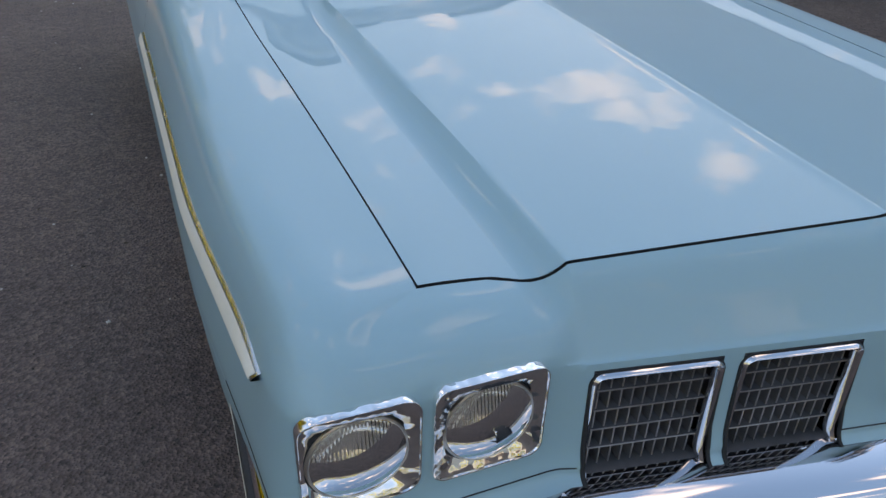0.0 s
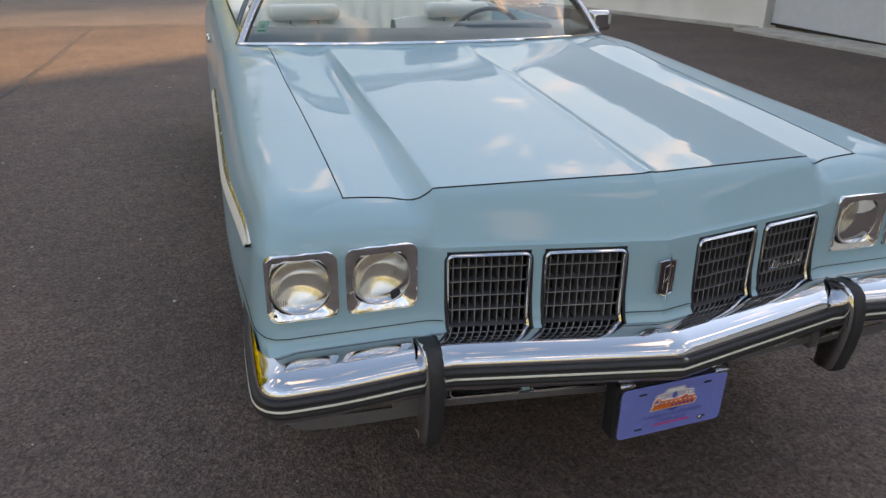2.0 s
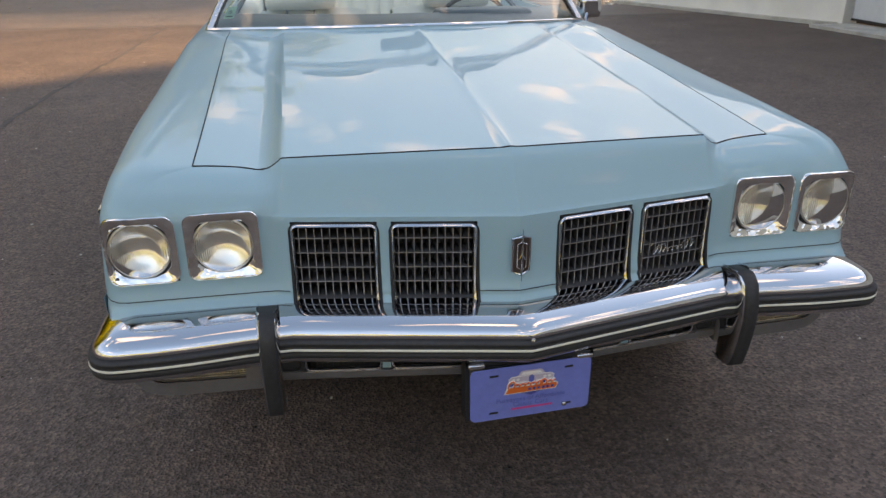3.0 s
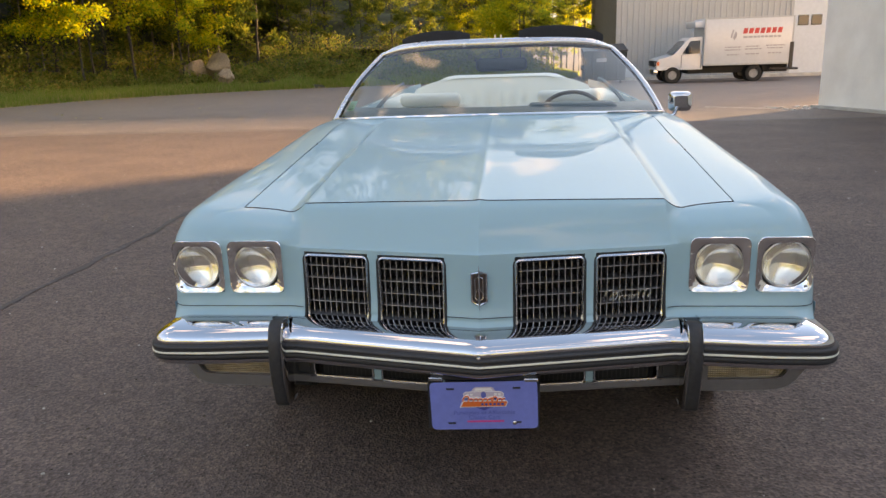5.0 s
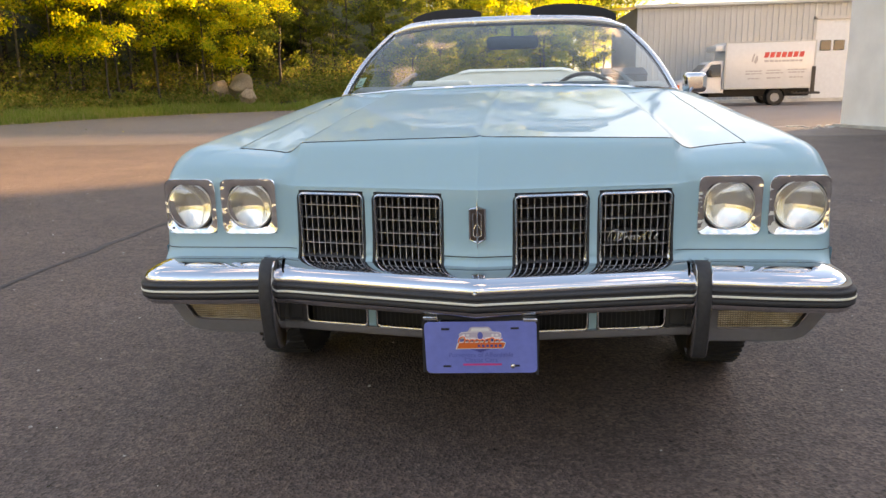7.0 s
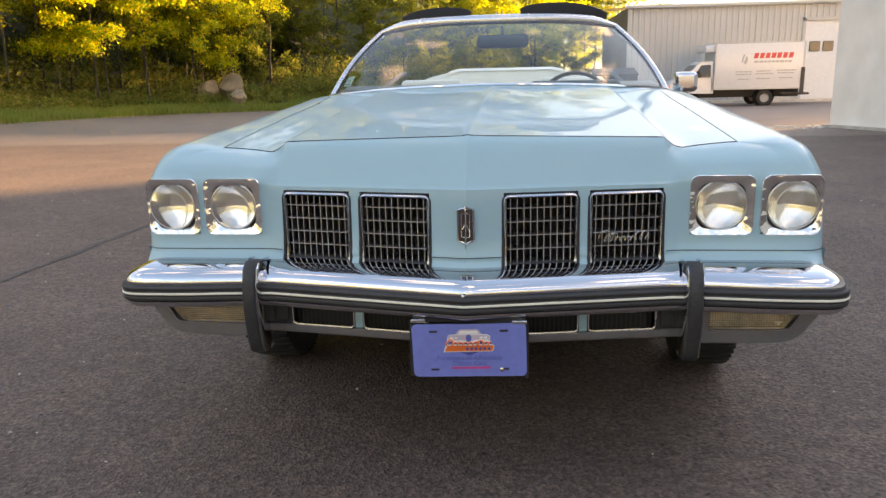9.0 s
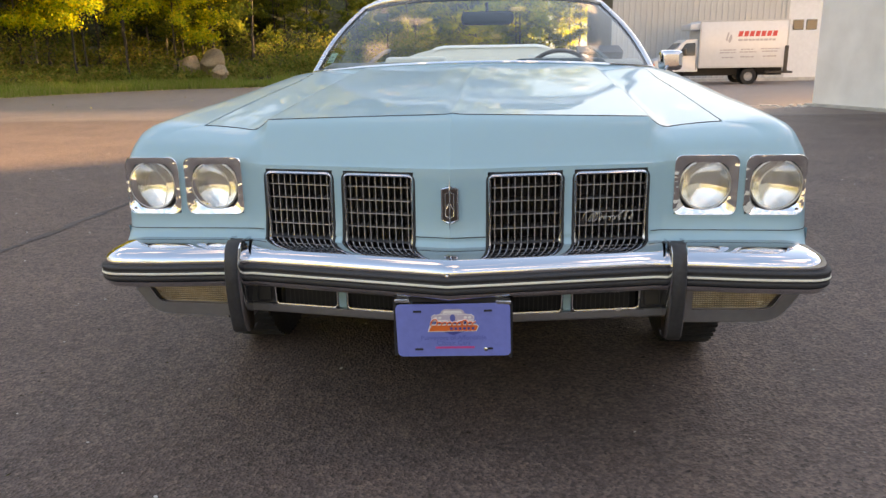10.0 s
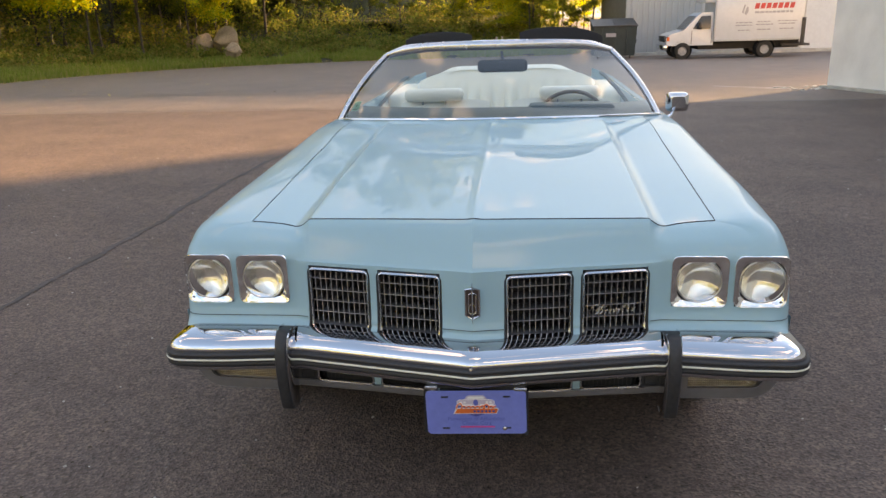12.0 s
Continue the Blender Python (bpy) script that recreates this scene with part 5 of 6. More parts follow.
part("roof", ([(SX0 - .2, MY - .2, H), (SX1, MY - .2, H), (SX1, MY + 25, H + 1.6), (SX0 - .2, MY + 25, H + 1.6)], [(0, 1, 2, 3)]), METAL_WHITE, shed, "", 0)
part("gutter", box(SX0 - .2, SX1, MY - .28, MY - .10, H - .10, H + .06, .02, 1), METAL_WHITE, shed)
rolldoor = part("roll_up_door", box(SD0, SD1, MY + .05, MY + .12, -.8, 3.4, .005, 1), DOOR_WHITE, shed, "white roll-up door with a row of windows", 30)
for k in range(2):
    part("door_window", box(SD0 + .28 + k * .68, SD0 + .84 + k * .68, MY + .0, MY + .06, 1.80, 2.33, .03, 1), SIDE_GLASS, rolldoor)
part("door_frame", merge(box(SD0 - .15, SD0, MY - .08, MY + .1, -.9, 3.55), box(SD1, SD1 + .15, MY - .08, MY + .1, -.9, 3.55), box(SD0 - .15, SD1 + .15, MY - .08, MY + .1, 3.40, 3.57)), METAL_WHITE, shed, "", 0)
part("kerb", box(SX0, SX1, MY - .5, MY - .05, -1.3, -.66, .03, 1), CONCRETE, shed)

# --- box truck ---
TRUCK_RIM = surface("dull_white_wheel_paint", (0.30, 0.30, 0.31), 0.55, var=0.15)
TRUCK_WHITE = surface("white_truck_paint", (0.52, 0.545, 0.58), 0.35, coat=0.4, var=0.03)
RED_INK = surface("red_ink", (0.55, 0.05, 0.05), 0.5, var=0.04)
GREY_INK = surface("grey_ink", (0.30, 0.30, 0.33), 0.6, var=0.04)
gzt = ground_z(36.0)
truck = thing("box_truck", "white box truck with red and grey lettering bars, near steel building", "truck", (9.0, 36.0, gzt))
# local: front towards -x, near side at y = -1.1
box_body = part("cargo_box", box(-.07, 3.88, -1.15, 1.15, .80, 2.90, .04, 2), TRUCK_WHITE, truck, "white cargo box")
part("box_edge_trim", merge(box(-.09, 3.90, -1.17, -1.12, 2.86, 2.92, .01, 1), box(-.09, 3.90, -1.17, -1.12, .78, .86, .01, 1), box(-.10, -.03, -1.17, -1.12, .80, 2.90, .01, 1), box(3.83, 3.90, -1.17, -1.12, .80, 2.90, .01, 1)), METAL_WHITE, box_body)
part("box_attic", box(-.52, -.05, -1.0, 1.0, 2.50, 2.80, .06, 2), TRUCK_WHITE, truck)
part("chassis_rail", box(-.7, 3.85, -.75, .75, .42, .80, .02, 1), DARK, truck)
part("underride_bar", box(3.0, 4.25, -1.05, 1.05, .50, .60, .02, 1), BLACK, truck)
part("tail_mast", box(3.76, 3.93, -1.19, -1.10, .60, 1.75, .01, 1), BLACK, truck)
cab = [(-4.10, .62), (-4.12, .95), (-4.02, 1.12), (-3.35, 1.30), (-2.75, 1.95), (-2.55, 2.08), (-2.02, 2.10), (-1.99, .62)]
n = len(cab)
cab = [(x + 1.92, z) for x, z in cab]
cab_v = [(x, -1.0 + (.10 if z > 1.3 else 0), z) for x, z in cab] + [(x, 1.0 - (.10 if z > 1.3 else 0), z) for x, z in cab]
cabp = part("cab", (cab_v, [tuple(range(n)), tuple(reversed(range(n, 2 * n)))] + [(i, n + i, n + (i + 1) % n, (i + 1) % n) for i in range(n)]), TRUCK_WHITE, truck, "white van cab", 0)
part("cab_side_window", ([(-1.03, -1.010, 1.36), (-.66, -.935, 1.92), (-.22, -.935, 1.94), (-.22, -1.010, 1.36)], [(0, 1, 2, 3)]), SIDE_GLASS, cabp, "", 0)
part("cab_windscreen", ([(-1.44, -.80, 1.34), (-.87, -.80, 1.94), (-.87, .80, 1.94), (-1.44, .80, 1.34)], [(0, 1, 2, 3)]), SIDE_GLASS, cabp, "", 0)
part("cab_door_line", merge(tube([(-1.06, -1.005, .70), (-1.06, -1.005, 1.30)], .01, 4), tube([(-.16, -1.005, .70), (-.16, -1.005, 1.30)], .01, 4)), BLACK, cabp)
part("truck_grille", box(-2.24, -2.16, -.62, .62, .78, 1.06, .02, 1), BLACK, cabp)
for yy in (-.78, .78):
    part("truck_headlamp", box(-2.24, -2.14, yy - .13, yy + .13, .82, 1.04, .02, 1), SIDE_GLASS, cabp)
part("truck_indicator", box(-2.18, -2.06, -1.02, -.96, .84, 1.02, .01, 1), INK_ORANGE, cabp)
part("truck_bumper", box(-2.33, -2.13, -1.0, 1.0, .42, .66, .04, 2), CHROME, truck)
part("wing_mirror", box(-.83, -.68, -1.30, -1.14, 1.35, 1.68, .03, 2), BLACK, cabp)
for wx in (-1.45, 2.25):
    for yy in (-1.0, 1.0):
        tw = part("truck_wheel", lathe([(.20, -.11), (.30, -.13), (.36, -.11), (.38, -.06), (.38, .06), (.36, .11), (.20, .11)], 28, "y", (wx, yy * .95, .38)), TYRE, truck)
        part("truck_rim", lathe([(0, -.06), (.10, -.07), (.13, -.04), (.19, -.05), (.205, -.10)], 24, "y", (wx, yy * .95, .38)), TRUCK_RIM, tw)
    part("wheel_arch", lathe([(.44, -.02), (.44, .3), (.0, .3)], 28, "y", (wx, -1.0, .42)), DARK, truck)
# brand mark and lines of print as plain slanted bars
yb = -1.156
for k in range(7):
    x = 1.62 + k * .255
    part("brand_bar", ([(x, yb, 2.18), (x + .05, yb, 2.42), (x + .245, yb, 2.42), (x + .195, yb, 2.18)], [(0, 1, 2, 3)]), RED_INK, box_body, "", 0)
for k, (x0, x1, z, h) in enumerate(((2.10, 3.80, 1.98, .09), (1.30, 2.05, 1.56, .05), (1.30, 2.05, 1.44, .05), (1.42, 1.95, 1.22, .05), (2.25, 2.85, 1.58, .05), (2.20, 2.95, 1.46, .05), (2.25, 2.85, 1.24, .05), (3.15, 4.0, 1.60, .05), (3.2, 3.9, 1.48, .05), (3.25, 3.85, 1.26, .05))):
    r = random.Random(k)
    x0, x1 = x0 - .45, x1 - .45
    x = x0
    while x < x1:
        w = r.uniform(.08, .22)
        part("print_bar", ([(x, yb, z), (min(x + w, x1), yb, z), (min(x + w, x1), yb, z + h), (x, yb, z + h)], [(0, 1, 2, 3)]), GREY_INK, box_body, "", 0)
        x += w + .035
for poly in (((0, 2.25), (.10, 2.60), (.16, 2.58), (.08, 2.2)), ((.12, 2.22), (.22, 2.50), (.28, 2.48), (.30, 2.30), (.20, 2.12))):
    part("logo_shape", ([(x + 1.07, yb, z - .22) for x, z in poly], [tuple(range(len(poly)))]), GREY_INK, box_body, "", 0)

# --- dumpster beside the steel building ---
DUMP = surface("dark_green_dumpster", (0.022, 0.035, 0.035), 0.6, var=0.2, scale=3)
gd = ground_z(38.2)
dump = thing("dumpster", "dark green steel dumpster with a sloped lid, beside the steel building", "dumpster", (4.70, 38.2, gd))
v = [(-1.0, -.8, .15), (1.0, -.8, .15), (1.0, .9, .15), (-1.0, .9, .15), (-1.08, -.85, 1.55), (1.08, -.85, 1.55), (1.08, .95, 1.85), (-1.08, .95, 1.85)]
part("bin", (v, [(3, 2, 1, 0), (0, 1, 5, 4), (1, 2, 6, 5), (2, 3, 7, 6), (3, 0, 4, 7)]), DUMP, dump, "", 0)
for x0, x1 in ((-1.11, -.01), (.01, 1.11)):
    part("lid", ([(x0, -.9, 1.57), (x1, -.9, 1.57), (x1, 1.0, 1.88), (x0, 1.0, 1.88), (x0, -.9, 1.62), (x1, -.9, 1.62), (x1, 1.0, 1.94), (x0, 1.0, 1.94)], [(3, 2, 1, 0), (4, 5, 6, 7), (0, 1, 5, 4), (1, 2, 6, 5), (2, 3, 7, 6), (3, 0, 4, 7)]), BLACK, dump, "black plastic lid", 0)
part("side_rib", merge(*[box(x - .04, x + .04, -.90, -.82, .2, 1.50, .01, 1) for x in (-.6, 0, .6)]), DUMP, dump)
part("lifting_pocket", merge(box(-1.12, -.98, -.5, .5, .75, .92, .01, 1), box(.98, 1.12, -.5, .5, .75, .92, .01, 1)), DUMP, dump)
part("print_bar", box(-.45, .05, -.913, -.905, 1.08, 1.26), GREY_INK, dump, "", 0)
for x in (-.8, .8):
    part("caster", lathe([(0, -.03), (.08, -.03), (.08, .03), (0, .03)], 14, "x", (x, -.6, .08)), RUBBER, dump)

# --- verge: grass bank rising to the woods ---
EDGE = [(-60, 6), (-34, 14), (-24.5, 20), (-21.2, 26), (-20.6, 31), (-19.0, 36), (-15.8, 39.8), (-11.6, 42.5), (-7.0, 44), (-2.0, 45), (3.0, 46), (5.0, 56)]


def edge_at(t):
    k = min(int(t), len(EDGE) - 2)
    f = t - k
    a, b, c, d = (Vector(EDGE[max(0, min(len(EDGE) - 1, i))]) for i in (k - 1, k, k + 1, k + 2))
    return 0.5 * (2 * b + (c - a) * f + (2 * a - 5 * b + 4 * c - d) * f * f + (3 * b - a - 3 * c + d) * f ** 3)


def edge_normal(t):
    d = edge_at(min(t + .05, len(EDGE) - 1)) - edge_at(max(0, t - .05))
    return Vector((-d.y, d.x)).normalized()


def bank_z(y, d):
    return ground_z(y) + .02 + .22 * min(d, 4) + .14 * max(0, min(d - 4, 10)) + .05 * max(0, d - 14)


SOIL = surface("leafy_soil", (0.055, 0.048, 0.028), 0.95, var=0.35, scale=1.5, fine=14, bump=0.6, bump_scale=9, tone=(.030, .034, .014))
rows = []
for t in np.linspace(0, len(EDGE) - 1, 90):
    p, nn = edge_at(t), edge_normal(t)
    rows.append([(p.x + nn.x * d, p.y + nn.y * d, bank_z(p.y + nn.y * d * .3, d) + (.05 * noise.noise(Vector((p.x, d, 1))) if d else -.05)) for d in (0, .25, .6, 1.2, 2, 3.5, 6, 9, 14, 22, 40)])
tagged(part("verge", grid(rows), SOIL, None, "", 60), "grassy bank rising from the paving to the woods", "bank", kind="structure")

GRASS = leaf_material("grass_blades", [(.14, .23, .045), (.20, .29, .055), (.27, .30, .080), (.36, .32, .14)], .45)
SHRUB = leaf_material("dark_shrub_leaves", [(.10, .14, .032), (.17, .21, .045), (.24, .25, .06), (.32, .25, .09)], .5)
# gold leaves carry the low sun's brightness in their colour
LEAF_GOLD = leaf_material("gold_leaves_sun_in_colour", [(.15, .25, .030), (.30, .39, .036), (.54, .54, .045), (.62, .46, .045)], .70)
LEAF_GREEN = leaf_material("green_leaves", [(.065, .105, .022), (.11, .15, .030), (.16, .19, .036), (.26, .25, .04)], .6)
LITTER = leaf_material("fallen_leaves", [(.42, .33, .14), (.52, .44, .24), (.34, .22, .09)], .2)
BARK = surface("grey_brown_bark", (0.050, 0.043, 0.035), 0.9, var=0.35, scale=4, fine=30, bump=0.6, bump_scale=25)
BARK_PALE = surface("pale_birch_bark", (0.15, 0.135, 0.11), 0.85, var=0.3, scale=5, fine=25, bump=0.4, bump_scale=20)


def blades(spots, h0, h1, w, seed, lean=.35):
    r = random.Random(seed)
    v, f = [], []
    for x, y, z in spots:
        a, h, l = r.uniform(0, 6.283), r.uniform(h0, h1), r.uniform(0, lean)
        b = r.uniform(0, 6.283)
        dx, dy = math.cos(a) * w, math.sin(a) * w
        lx, ly = math.cos(b) * l * h, math.sin(b) * l * h
        o = len(v)
        v += [(x - dx, y - dy, z - .02), (x + dx, y + dy, z - .02), (x + dx * .6 + lx * .5, y + dy * .6 + ly * .5, z + h * .6), (x - dx * .6 + lx * .5, y - dy * .6 + ly * .5, z + h * .6), (x + lx, y + ly, z + h)]
        f += [(o, o + 1, o + 2, o + 3), (o + 3, o + 2, o + 4)]
    return v, f


def leaf_cloud(spots, size, seed, droop=.3):
    """Small pointed leaves, each folded along its rib."""
    r = random.Random(seed)
    v, f = [], []
    for x, y, z in spots:
        m = Matrix.Rotation(r.uniform(0, 6.283), 3, "Z") @ Matrix.Rotation(r.gauss(droop, .6), 3, "X") @ Matrix.Rotation(r.gauss(0, .6), 3, "Y")
        s = size * r.uniform(.6, 1.4)
        o = len(v)
        for q in ((0, 0, 0), (s * .34, s * .5, s * .10), (0, s, 0), (-s * .34, s * .5, s * .10)):
            p = m @ Vector(q)
            v.append((x + p.x, y + p.y, z + p.z))
        f += [(o, o + 1, o + 2), (o, o + 2, o + 3)]
    return v, f


spots = []
for k in range(90000):
    t = 1.5 + rng.random() ** .8 * (len(EDGE) - 2.5)
    d = abs(rng.gauss(0, 1.25)) if k % 4 else rng.uniform(0, 6)
    p, nn = edge_at(t), edge_normal(t)
    x, y = p.x + nn.x * d, p.y + nn.y * d
    if noise.noise(Vector((x * .5, y * .5, 3))) > -.35:
        spots.append((x, y, bank_z(p.y + nn.y * d * .3, d)))
tagged(part("verge_grass", blades(spots, .10, .36, .016, 11), GRASS, None, "", 0), "rough green grass along the edge of the paving", "grass", kind="stuff")
spots = []
for k in range(1500):
    t = 1.8 + rng.random() * (len(EDGE) - 3)
    d = rng.gauss(-.10, .35)
    p, nn = edge_at(t), edge_normal(t)
    x, y = p.x + nn.x * d, p.y + nn.y * d
    spots.append((x, y, ground_z(y) + .02 + (.09 * max(0, d))))
for k in range(30):
    x, y = rng.uniform(-18, 2), rng.uniform(16, 40)
    spots.append((x, y, ground_z(y) + .012))
tagged(part("fallen_leaves", leaf_cloud(spots, .075, 12, .0), LITTER, None, "", 0), "fallen dry leaves along the paving edge", "leaves", kind="stuff")


def bush_spots(cx, cy, cz, rx, rz, n, r):
    out = []
    lumps = [(r.gauss(0, .5), r.gauss(0, .5), r.uniform(.1, .9), r.uniform(.25, .5)) for _ in range(9)]
    for _ in range(n):
        a, b, c, s = r.choice(lumps)
        q = Vector((r.gauss(0, 1), r.gauss(0, 1), r.gauss(0, 1))).normalized() * s * r.random() ** .4
        z = (c + q.z) * rz
        if z > 0:
            out.append((cx + (a + q.x) * rx, cy + (b + q.y) * rx, cz + z))
    return out


spots = []
for k in range(260):
    t = 1.2 + rng.random() * (len(EDGE) - 2.4)
    d = rng.uniform(3.4, 12)
    p, nn = edge_at(t), edge_normal(t)
    x, y = p.x + nn.x * d, p.y + nn.y * d
    spots += bush_spots(x, y, bank_z(p.y + nn.y * d * .3, d) - .1, rng.uniform(.8, 1.7), rng.uniform(.7, 2.2), 220, rng)
for k in range(330):
    t = 1.4 + rng.random() * (len(EDGE) - 2.6)
    d = rng.uniform(1.5, 4.6)
    p, nn = edge_at(t), edge_normal(t)
    x, y = p.x + nn.x * d, p.y + nn.y * d
    spots += bush_spots(x, y, bank_z(p.y + nn.y * d * .3, d) - .05, rng.uniform(.5, 1.1), rng.uniform(.25, .75), 120, rng)
tagged(part("undergrowth", leaf_cloud(spots, .15, 13), SHRUB, None, "", 0), "dark tangled undergrowth at the edge of the woods", "bushes", kind="stuff")


# --- trees ---
def tree(name, label, height, trunk_r, mat_leaf, mat_bark, seed, crown_low=.35, leaves=2600, leaf=.20, spread=1.0):
    r = random.Random(seed)
    root = thing(name, label, "tree", (0, 0, -200))
    path, x, y = [], 0.0, 0.0
    for k in range(9):
        path.append((x, y, height * k / 8 - .2))
        x, y = x + r.gauss(0, .05) * height / 10, y + r.gauss(0, .05) * height / 10
    shapes = [tube(path, [trunk_r * (1.25 if k == 0 else 1) * (1 - .85 * k / 8) for k in range(9)], 8)]
    tips = []
    for k in range(26):
        u = crown_low + (1 - crown_low) * (k + r.random()) / 26
        i = min(7, int(u * 8))
        base = Vector(path[i]).lerp(Vector(path[i + 1]), u * 8 - i)
        a = r.uniform(0, 6.283)
        ln = spread * height * (.30 - .20 * abs(u - .55)) * r.uniform(.6, 1.15)
        mid = base + Vector((math.cos(a) * ln * .5, math.sin(a) * ln * .5, ln * .22))
        end = base + Vector((math.cos(a) * ln, math.sin(a) * ln, ln * r.uniform(.0, .35)))
        shapes.append(tube([base, mid, end], [trunk_r * .32 * (1.1 - u), trunk_r * .2 * (1.1 - u), .008], 5))
        tips += [(mid.lerp(end, f), ln) for f in (.15, .45, .75, 1.0)]
    part("trunk", merge(*shapes), mat_bark, root, "", 60)
    spots = []
    for _ in range(leaves):
        c, ln = r.choice(tips)
        s = .10 * height * r.uniform(.3, 1)
        q = Vector((r.gauss(0, 1), r.gauss(0, 1), r.gauss(0, .6))) * s * .42
        spots.append((c.x + q.x, c.y + q.y, c.z + q.z - abs(r.gauss(0, .25)) * s * .4))
    part("crown", leaf_cloud(spots, leaf, seed + 50, .5), mat_leaf, root, "", 0)
    return root


gold = [tree("tree", "slender tree, low sunlight put into its gold leaf colour, at the edge of the woods", h, .055, LEAF_GOLD, BARK, 100 + k, cl, 12000, .125, 1.4) for k, (h, cl) in enumerate(((9.0, .22), (10.5, .26), (8.0, .20)))]
green = [tree("tree", "tall green tree in the woods", h, .10, LEAF_GREEN, BARK, 200 + k, cl, 5200, .21) for k, (h, cl) in enumerate(((11.0, .22), (12.5, .27), (9.5, .18)))]
birch = [tree("tree", "thin pale-barked young tree in the woods", h, .07, LEAF_GREEN, BARK_PALE, 300 + k, .5, 1300, .20, .6) for k, h in enumerate((9.5, 8.5))]


def plant(kinds, spots):
    for k, (x, y, z, a, s) in enumerate(spots):
        ob = kinds[k % len(kinds)]
        c = copy_thing(ob, pose(x, y, z, 0, 0, a) @ Matrix.Diagonal((s, s, s, 1)))
        tagged(c, group="trees of the wood")


def along(t, d):
    p, nn = edge_at(t), edge_normal(t)
    return p.x + nn.x * d, p.y + nn.y * d, bank_z(p.y + nn.y * d * .3, d) - .1


front = []
for t, d in ((1.2, 5.0), (1.9, 5.2), (2.5, 5.6), (3.15, 5.0), (3.85, 3.9), (4.5, 4.6), (5.0, 4.4), (5.4, 5.4), (6.1, 5.4), (4.75, 2.8), (5.25, 3.2), (5.75, 3.6), (9.0, 6.5), (9.5, 4.0), (10.0, 3.0), (10.4, 6.0)):
    front.append((*along(t, d), rng.uniform(0, 360), rng.uniform(1.05, 1.3) if t < 7 else rng.uniform(.68, .8)))
plant(gold, front)
mid = [(*along(.9 + 5.7 * k / 24 + rng.uniform(-.15, .15), rng.uniform(4.5, 8)), rng.uniform(0, 360), rng.uniform(.85, 1.15)) for k in range(25)]
plant(birch + green, mid)
fill = [(*along(t, rng.uniform(4, 8)), rng.uniform(0, 360), rng.uniform(.42, .55)) for t in (5.6, 5.86, 6.12, 8.7, 8.95, 9.2, 9.5)]
plant(green, fill)
deep = [(*along(.6 + 10.2 * k / 44 + rng.uniform(-.2, .2), rng.uniform(9.5, 17)), rng.uniform(0, 360), rng.uniform(1.7, 2.1) if k < 24 else rng.uniform(.5, .62)) for k in range(45)]
plant(green, [q for k, q in enumerate(deep) if not 29 <= k <= 37])
# a second row behind the gap
plant(green, [(*along(t, d), rng.uniform(0, 360), sc) for t, d, sc in ((6.2, 14, .95), (6.5, 16.5, 1.1), (6.8, 13.5, .9), (7.1, 16, 1.05), (7.4, 14.5, .95), (7.7, 17, 1.1), (6.65, 11.5, .62), (7.25, 12, .6))])
# trees at the far end, up to the steel building
end = [(x, y, ground_z(y) + .4, rng.uniform(0, 360), sc) for x, y, sc in ((-3.5, 50, .42), (-.8, 49, .40), (1.2, 50, .45), (2.8, 51, .42), (4.3, 53, .48), (3.0, 58, .5), (5.0, 57, .5), (-2, 70, 1.0), (.5, 72, 1.1), (2.6, 69, 1.0), (4.6, 72, 1.1), (6.4, 70, 1.05), (8.2, 74, 1.15), (5.5, 78, 1.25), (2, 79, 1.25), (10, 79, 1.2))]
plant(gold + green, end)
tall = [(x, y, ground_z(y) + .5, rng.uniform(0, 360), sc) for x, y, sc in ((-34, 70, 2.1), (-28, 74, 2.3), (-22, 72, 2.3), (-16, 76, 2.3), (-11.5, 73, 2.4), (-7, 78, 2.5), (-1, 84, 1.85), (4, 88, 1.8), (-25, 82, 2.5), (-13, 86, 2.6), (-19, 79, 2.6), (-31, 79, 2.5), (-9.5, 83, 2.7), (-14.5, 80, 2.6), (-37, 77, 2.4), (-5.5, 88, 2.6))]
# high crowns close behind the verge, ahead of the car
tall += [(x, y, ground_z(y) + .8, rng.uniform(0, 360), sc) for x, y, sc in ((-21, 51, 1.45), (-17, 54, 1.6))]
plant(green, tall)
# trees to the side of and behind the lot, which the bodywork mirrors
around = []
for k in range(30):
    a = radians(150 + 155 * k / 29)
    d = rng.uniform(26, 34)
    around.append((d * math.cos(a), d * math.sin(a) - 2, -.1, rng.uniform(0, 360), rng.uniform(.8, 1.2)))
plant(green[:2] + gold[:1] + green[2:], around[:10])
plant(gold + green[:1], around[10:])
for ob in gold + green + birch:
    for o in (*ob.children_recursive, ob):
        bpy.data.objects.remove(o)

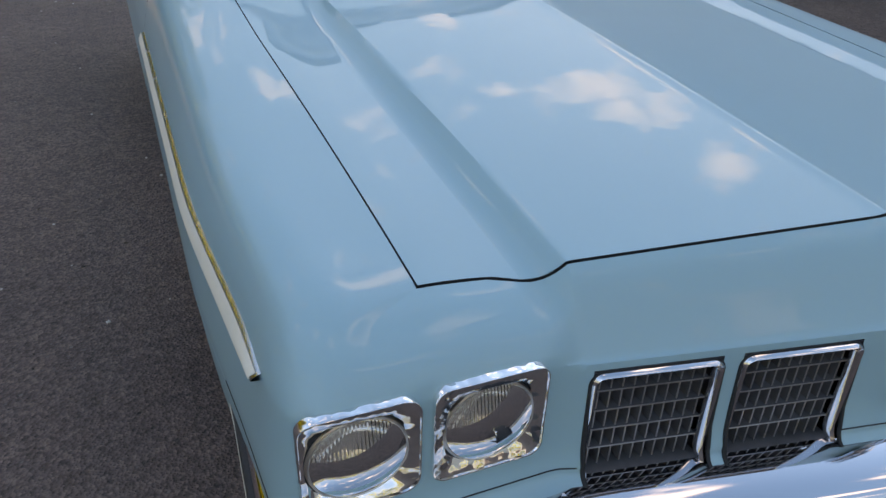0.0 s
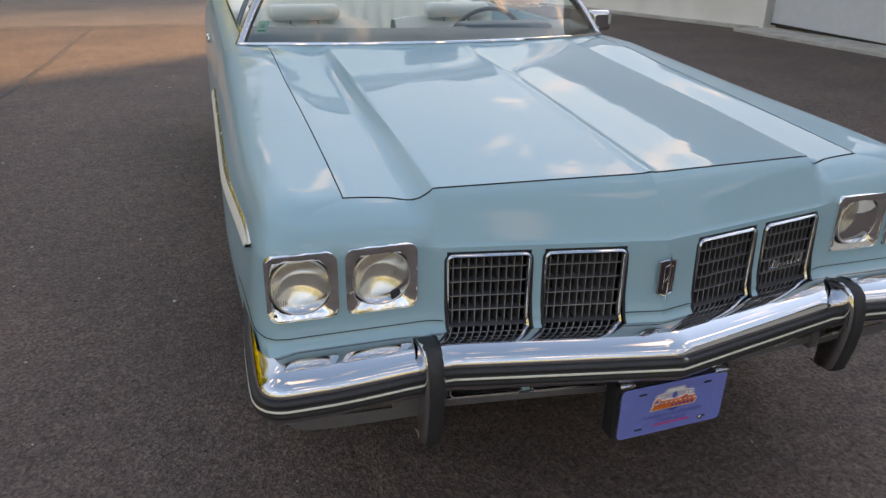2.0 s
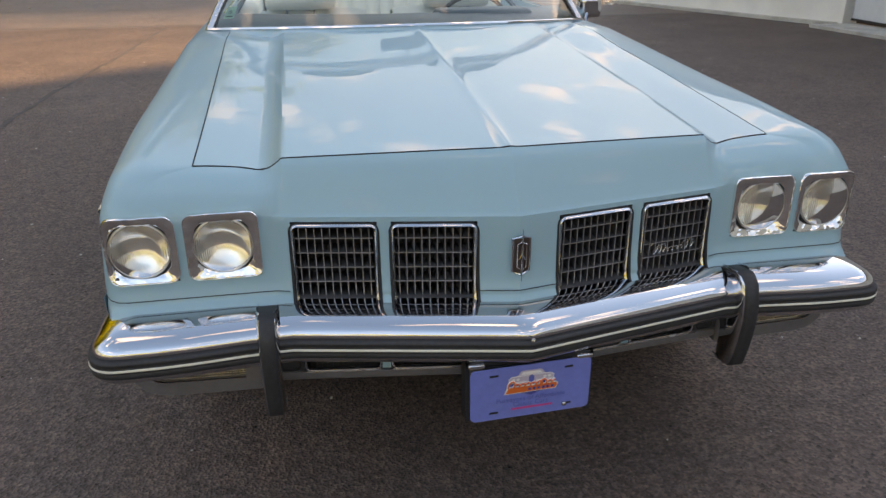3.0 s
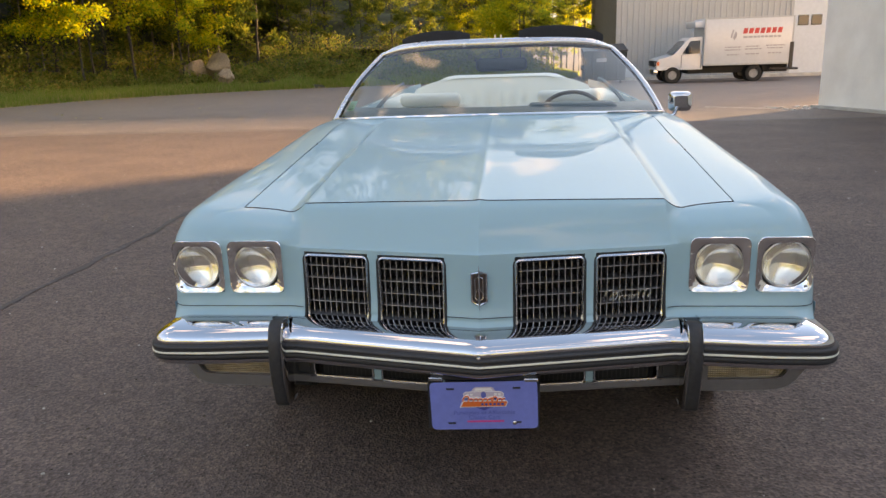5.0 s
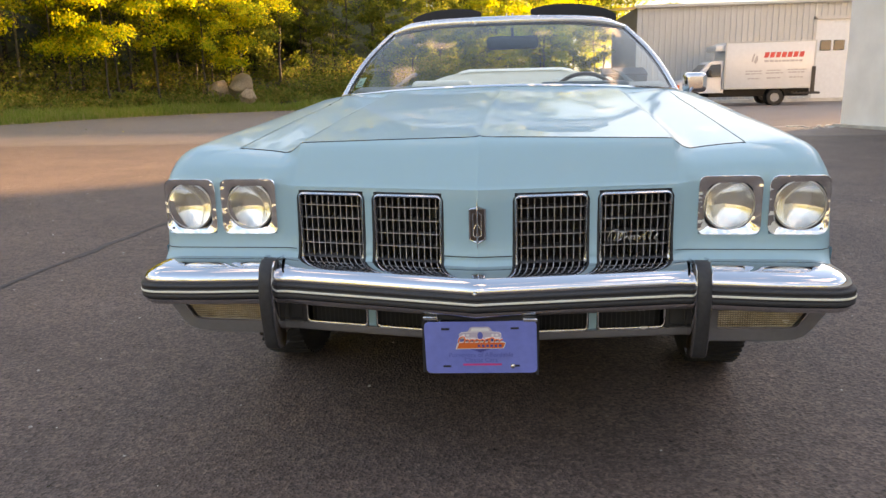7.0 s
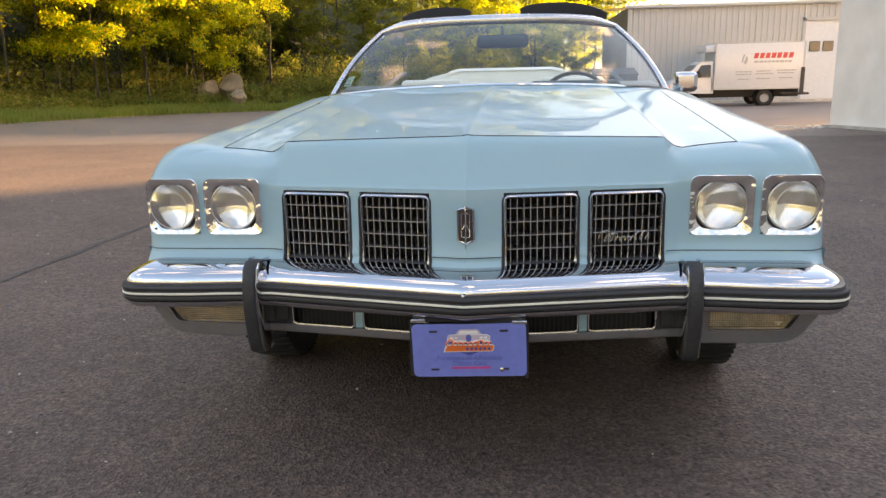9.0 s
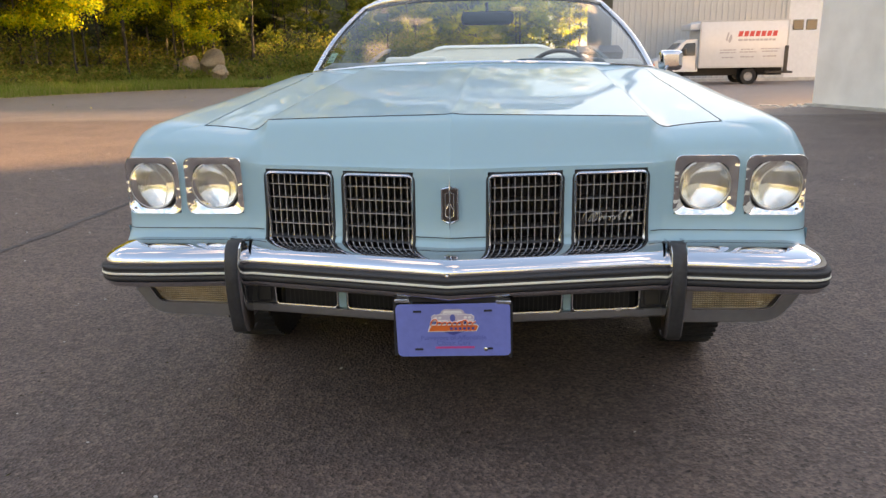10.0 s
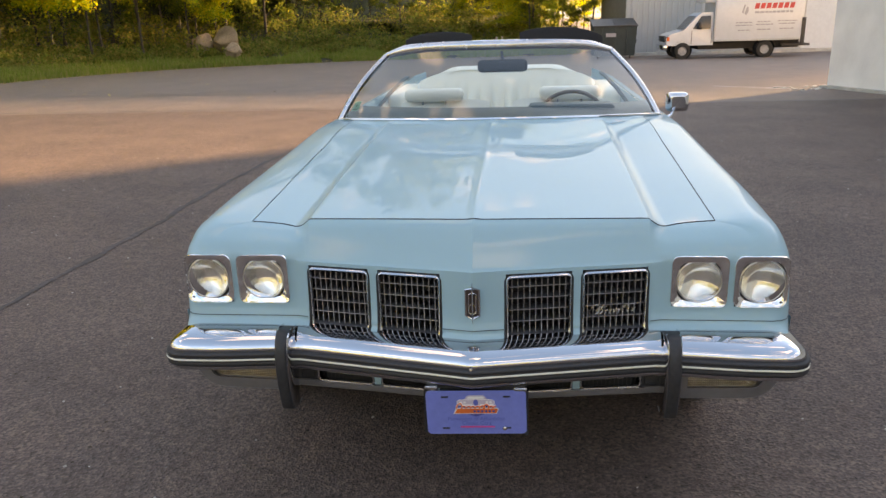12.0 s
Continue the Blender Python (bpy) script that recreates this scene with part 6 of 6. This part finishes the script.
# added dark sheet, wood gloom in its colour, closes gaps between the trunks
FARWOOD = surface("far_woods_gloom", (0.060, 0.068, 0.034), 0.95, var=0.5, scale=.35, fine=2.5, bump=1.0, bump_scale=1.2, tone=(.020, .023, .011))
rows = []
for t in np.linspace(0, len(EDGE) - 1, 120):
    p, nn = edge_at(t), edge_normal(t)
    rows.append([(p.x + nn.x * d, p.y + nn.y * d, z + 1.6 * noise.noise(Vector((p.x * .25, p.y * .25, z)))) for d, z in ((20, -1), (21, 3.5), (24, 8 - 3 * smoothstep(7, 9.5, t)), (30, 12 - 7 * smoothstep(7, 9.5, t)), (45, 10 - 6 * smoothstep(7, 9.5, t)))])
tagged(part("backdrop", grid(rows), FARWOOD, None, "", 60), "added dark backdrop sheet for the gloom behind the trees", "woods", kind="structure")

# --- boulders on the verge ---
STONE = surface("tan_granite", (0.29, 0.215, 0.145), 0.85, var=0.25, scale=2.5, fine=18, bump=0.5, bump_scale=8)


def boulder(x, y, z, sx, sy, sz, seed, turn):
    bm = bmesh.new()
    bmesh.ops.create_icosphere(bm, subdivisions=4, radius=1.0)
    for v in bm.verts:
        p = v.co.copy()
        k = 1 + .22 * noise.noise(p * 1.1 + Vector((seed, 0, 0))) + .07 * noise.noise(p * 3.1 + Vector((0, seed, 0)))
        for a in range(11):
            dirn = Vector((math.sin(seed * 3 + a * 1.7), math.cos(seed * 2 + a * 2.3), math.sin(seed + a * 1.1) * .6)).normalized()
            over = (p * k).dot(dirn) - .55
            if over > 0:
                p = p - dirn * over * .96
        v.co = Vector((p.x * sx * k, p.y * sy * k, p.z * sz * k))
    bm.verts.index_update()
    shape = [v.co[:] for v in bm.verts], [[v.index for v in f.verts] for f in bm.faces]
    bm.free()
    ob = part("boulder", shape, STONE, None, "", 50)
    ob.matrix_basis = pose(x, y, z, 0, 0, turn)
    return tagged(ob, "tan granite boulder lying in the grass of the verge", "boulder", "boulders on the verge")


boulder(-19.0, 42.0, .30, 1.15, .8, .85, 1.3, 20)
boulder(-17.3, 41.9, .45, 1.35, .95, 1.0, 2.1, -30)
boulder(-16.5, 41.0, -.02, .72, .55, .55, 4.4, 40)
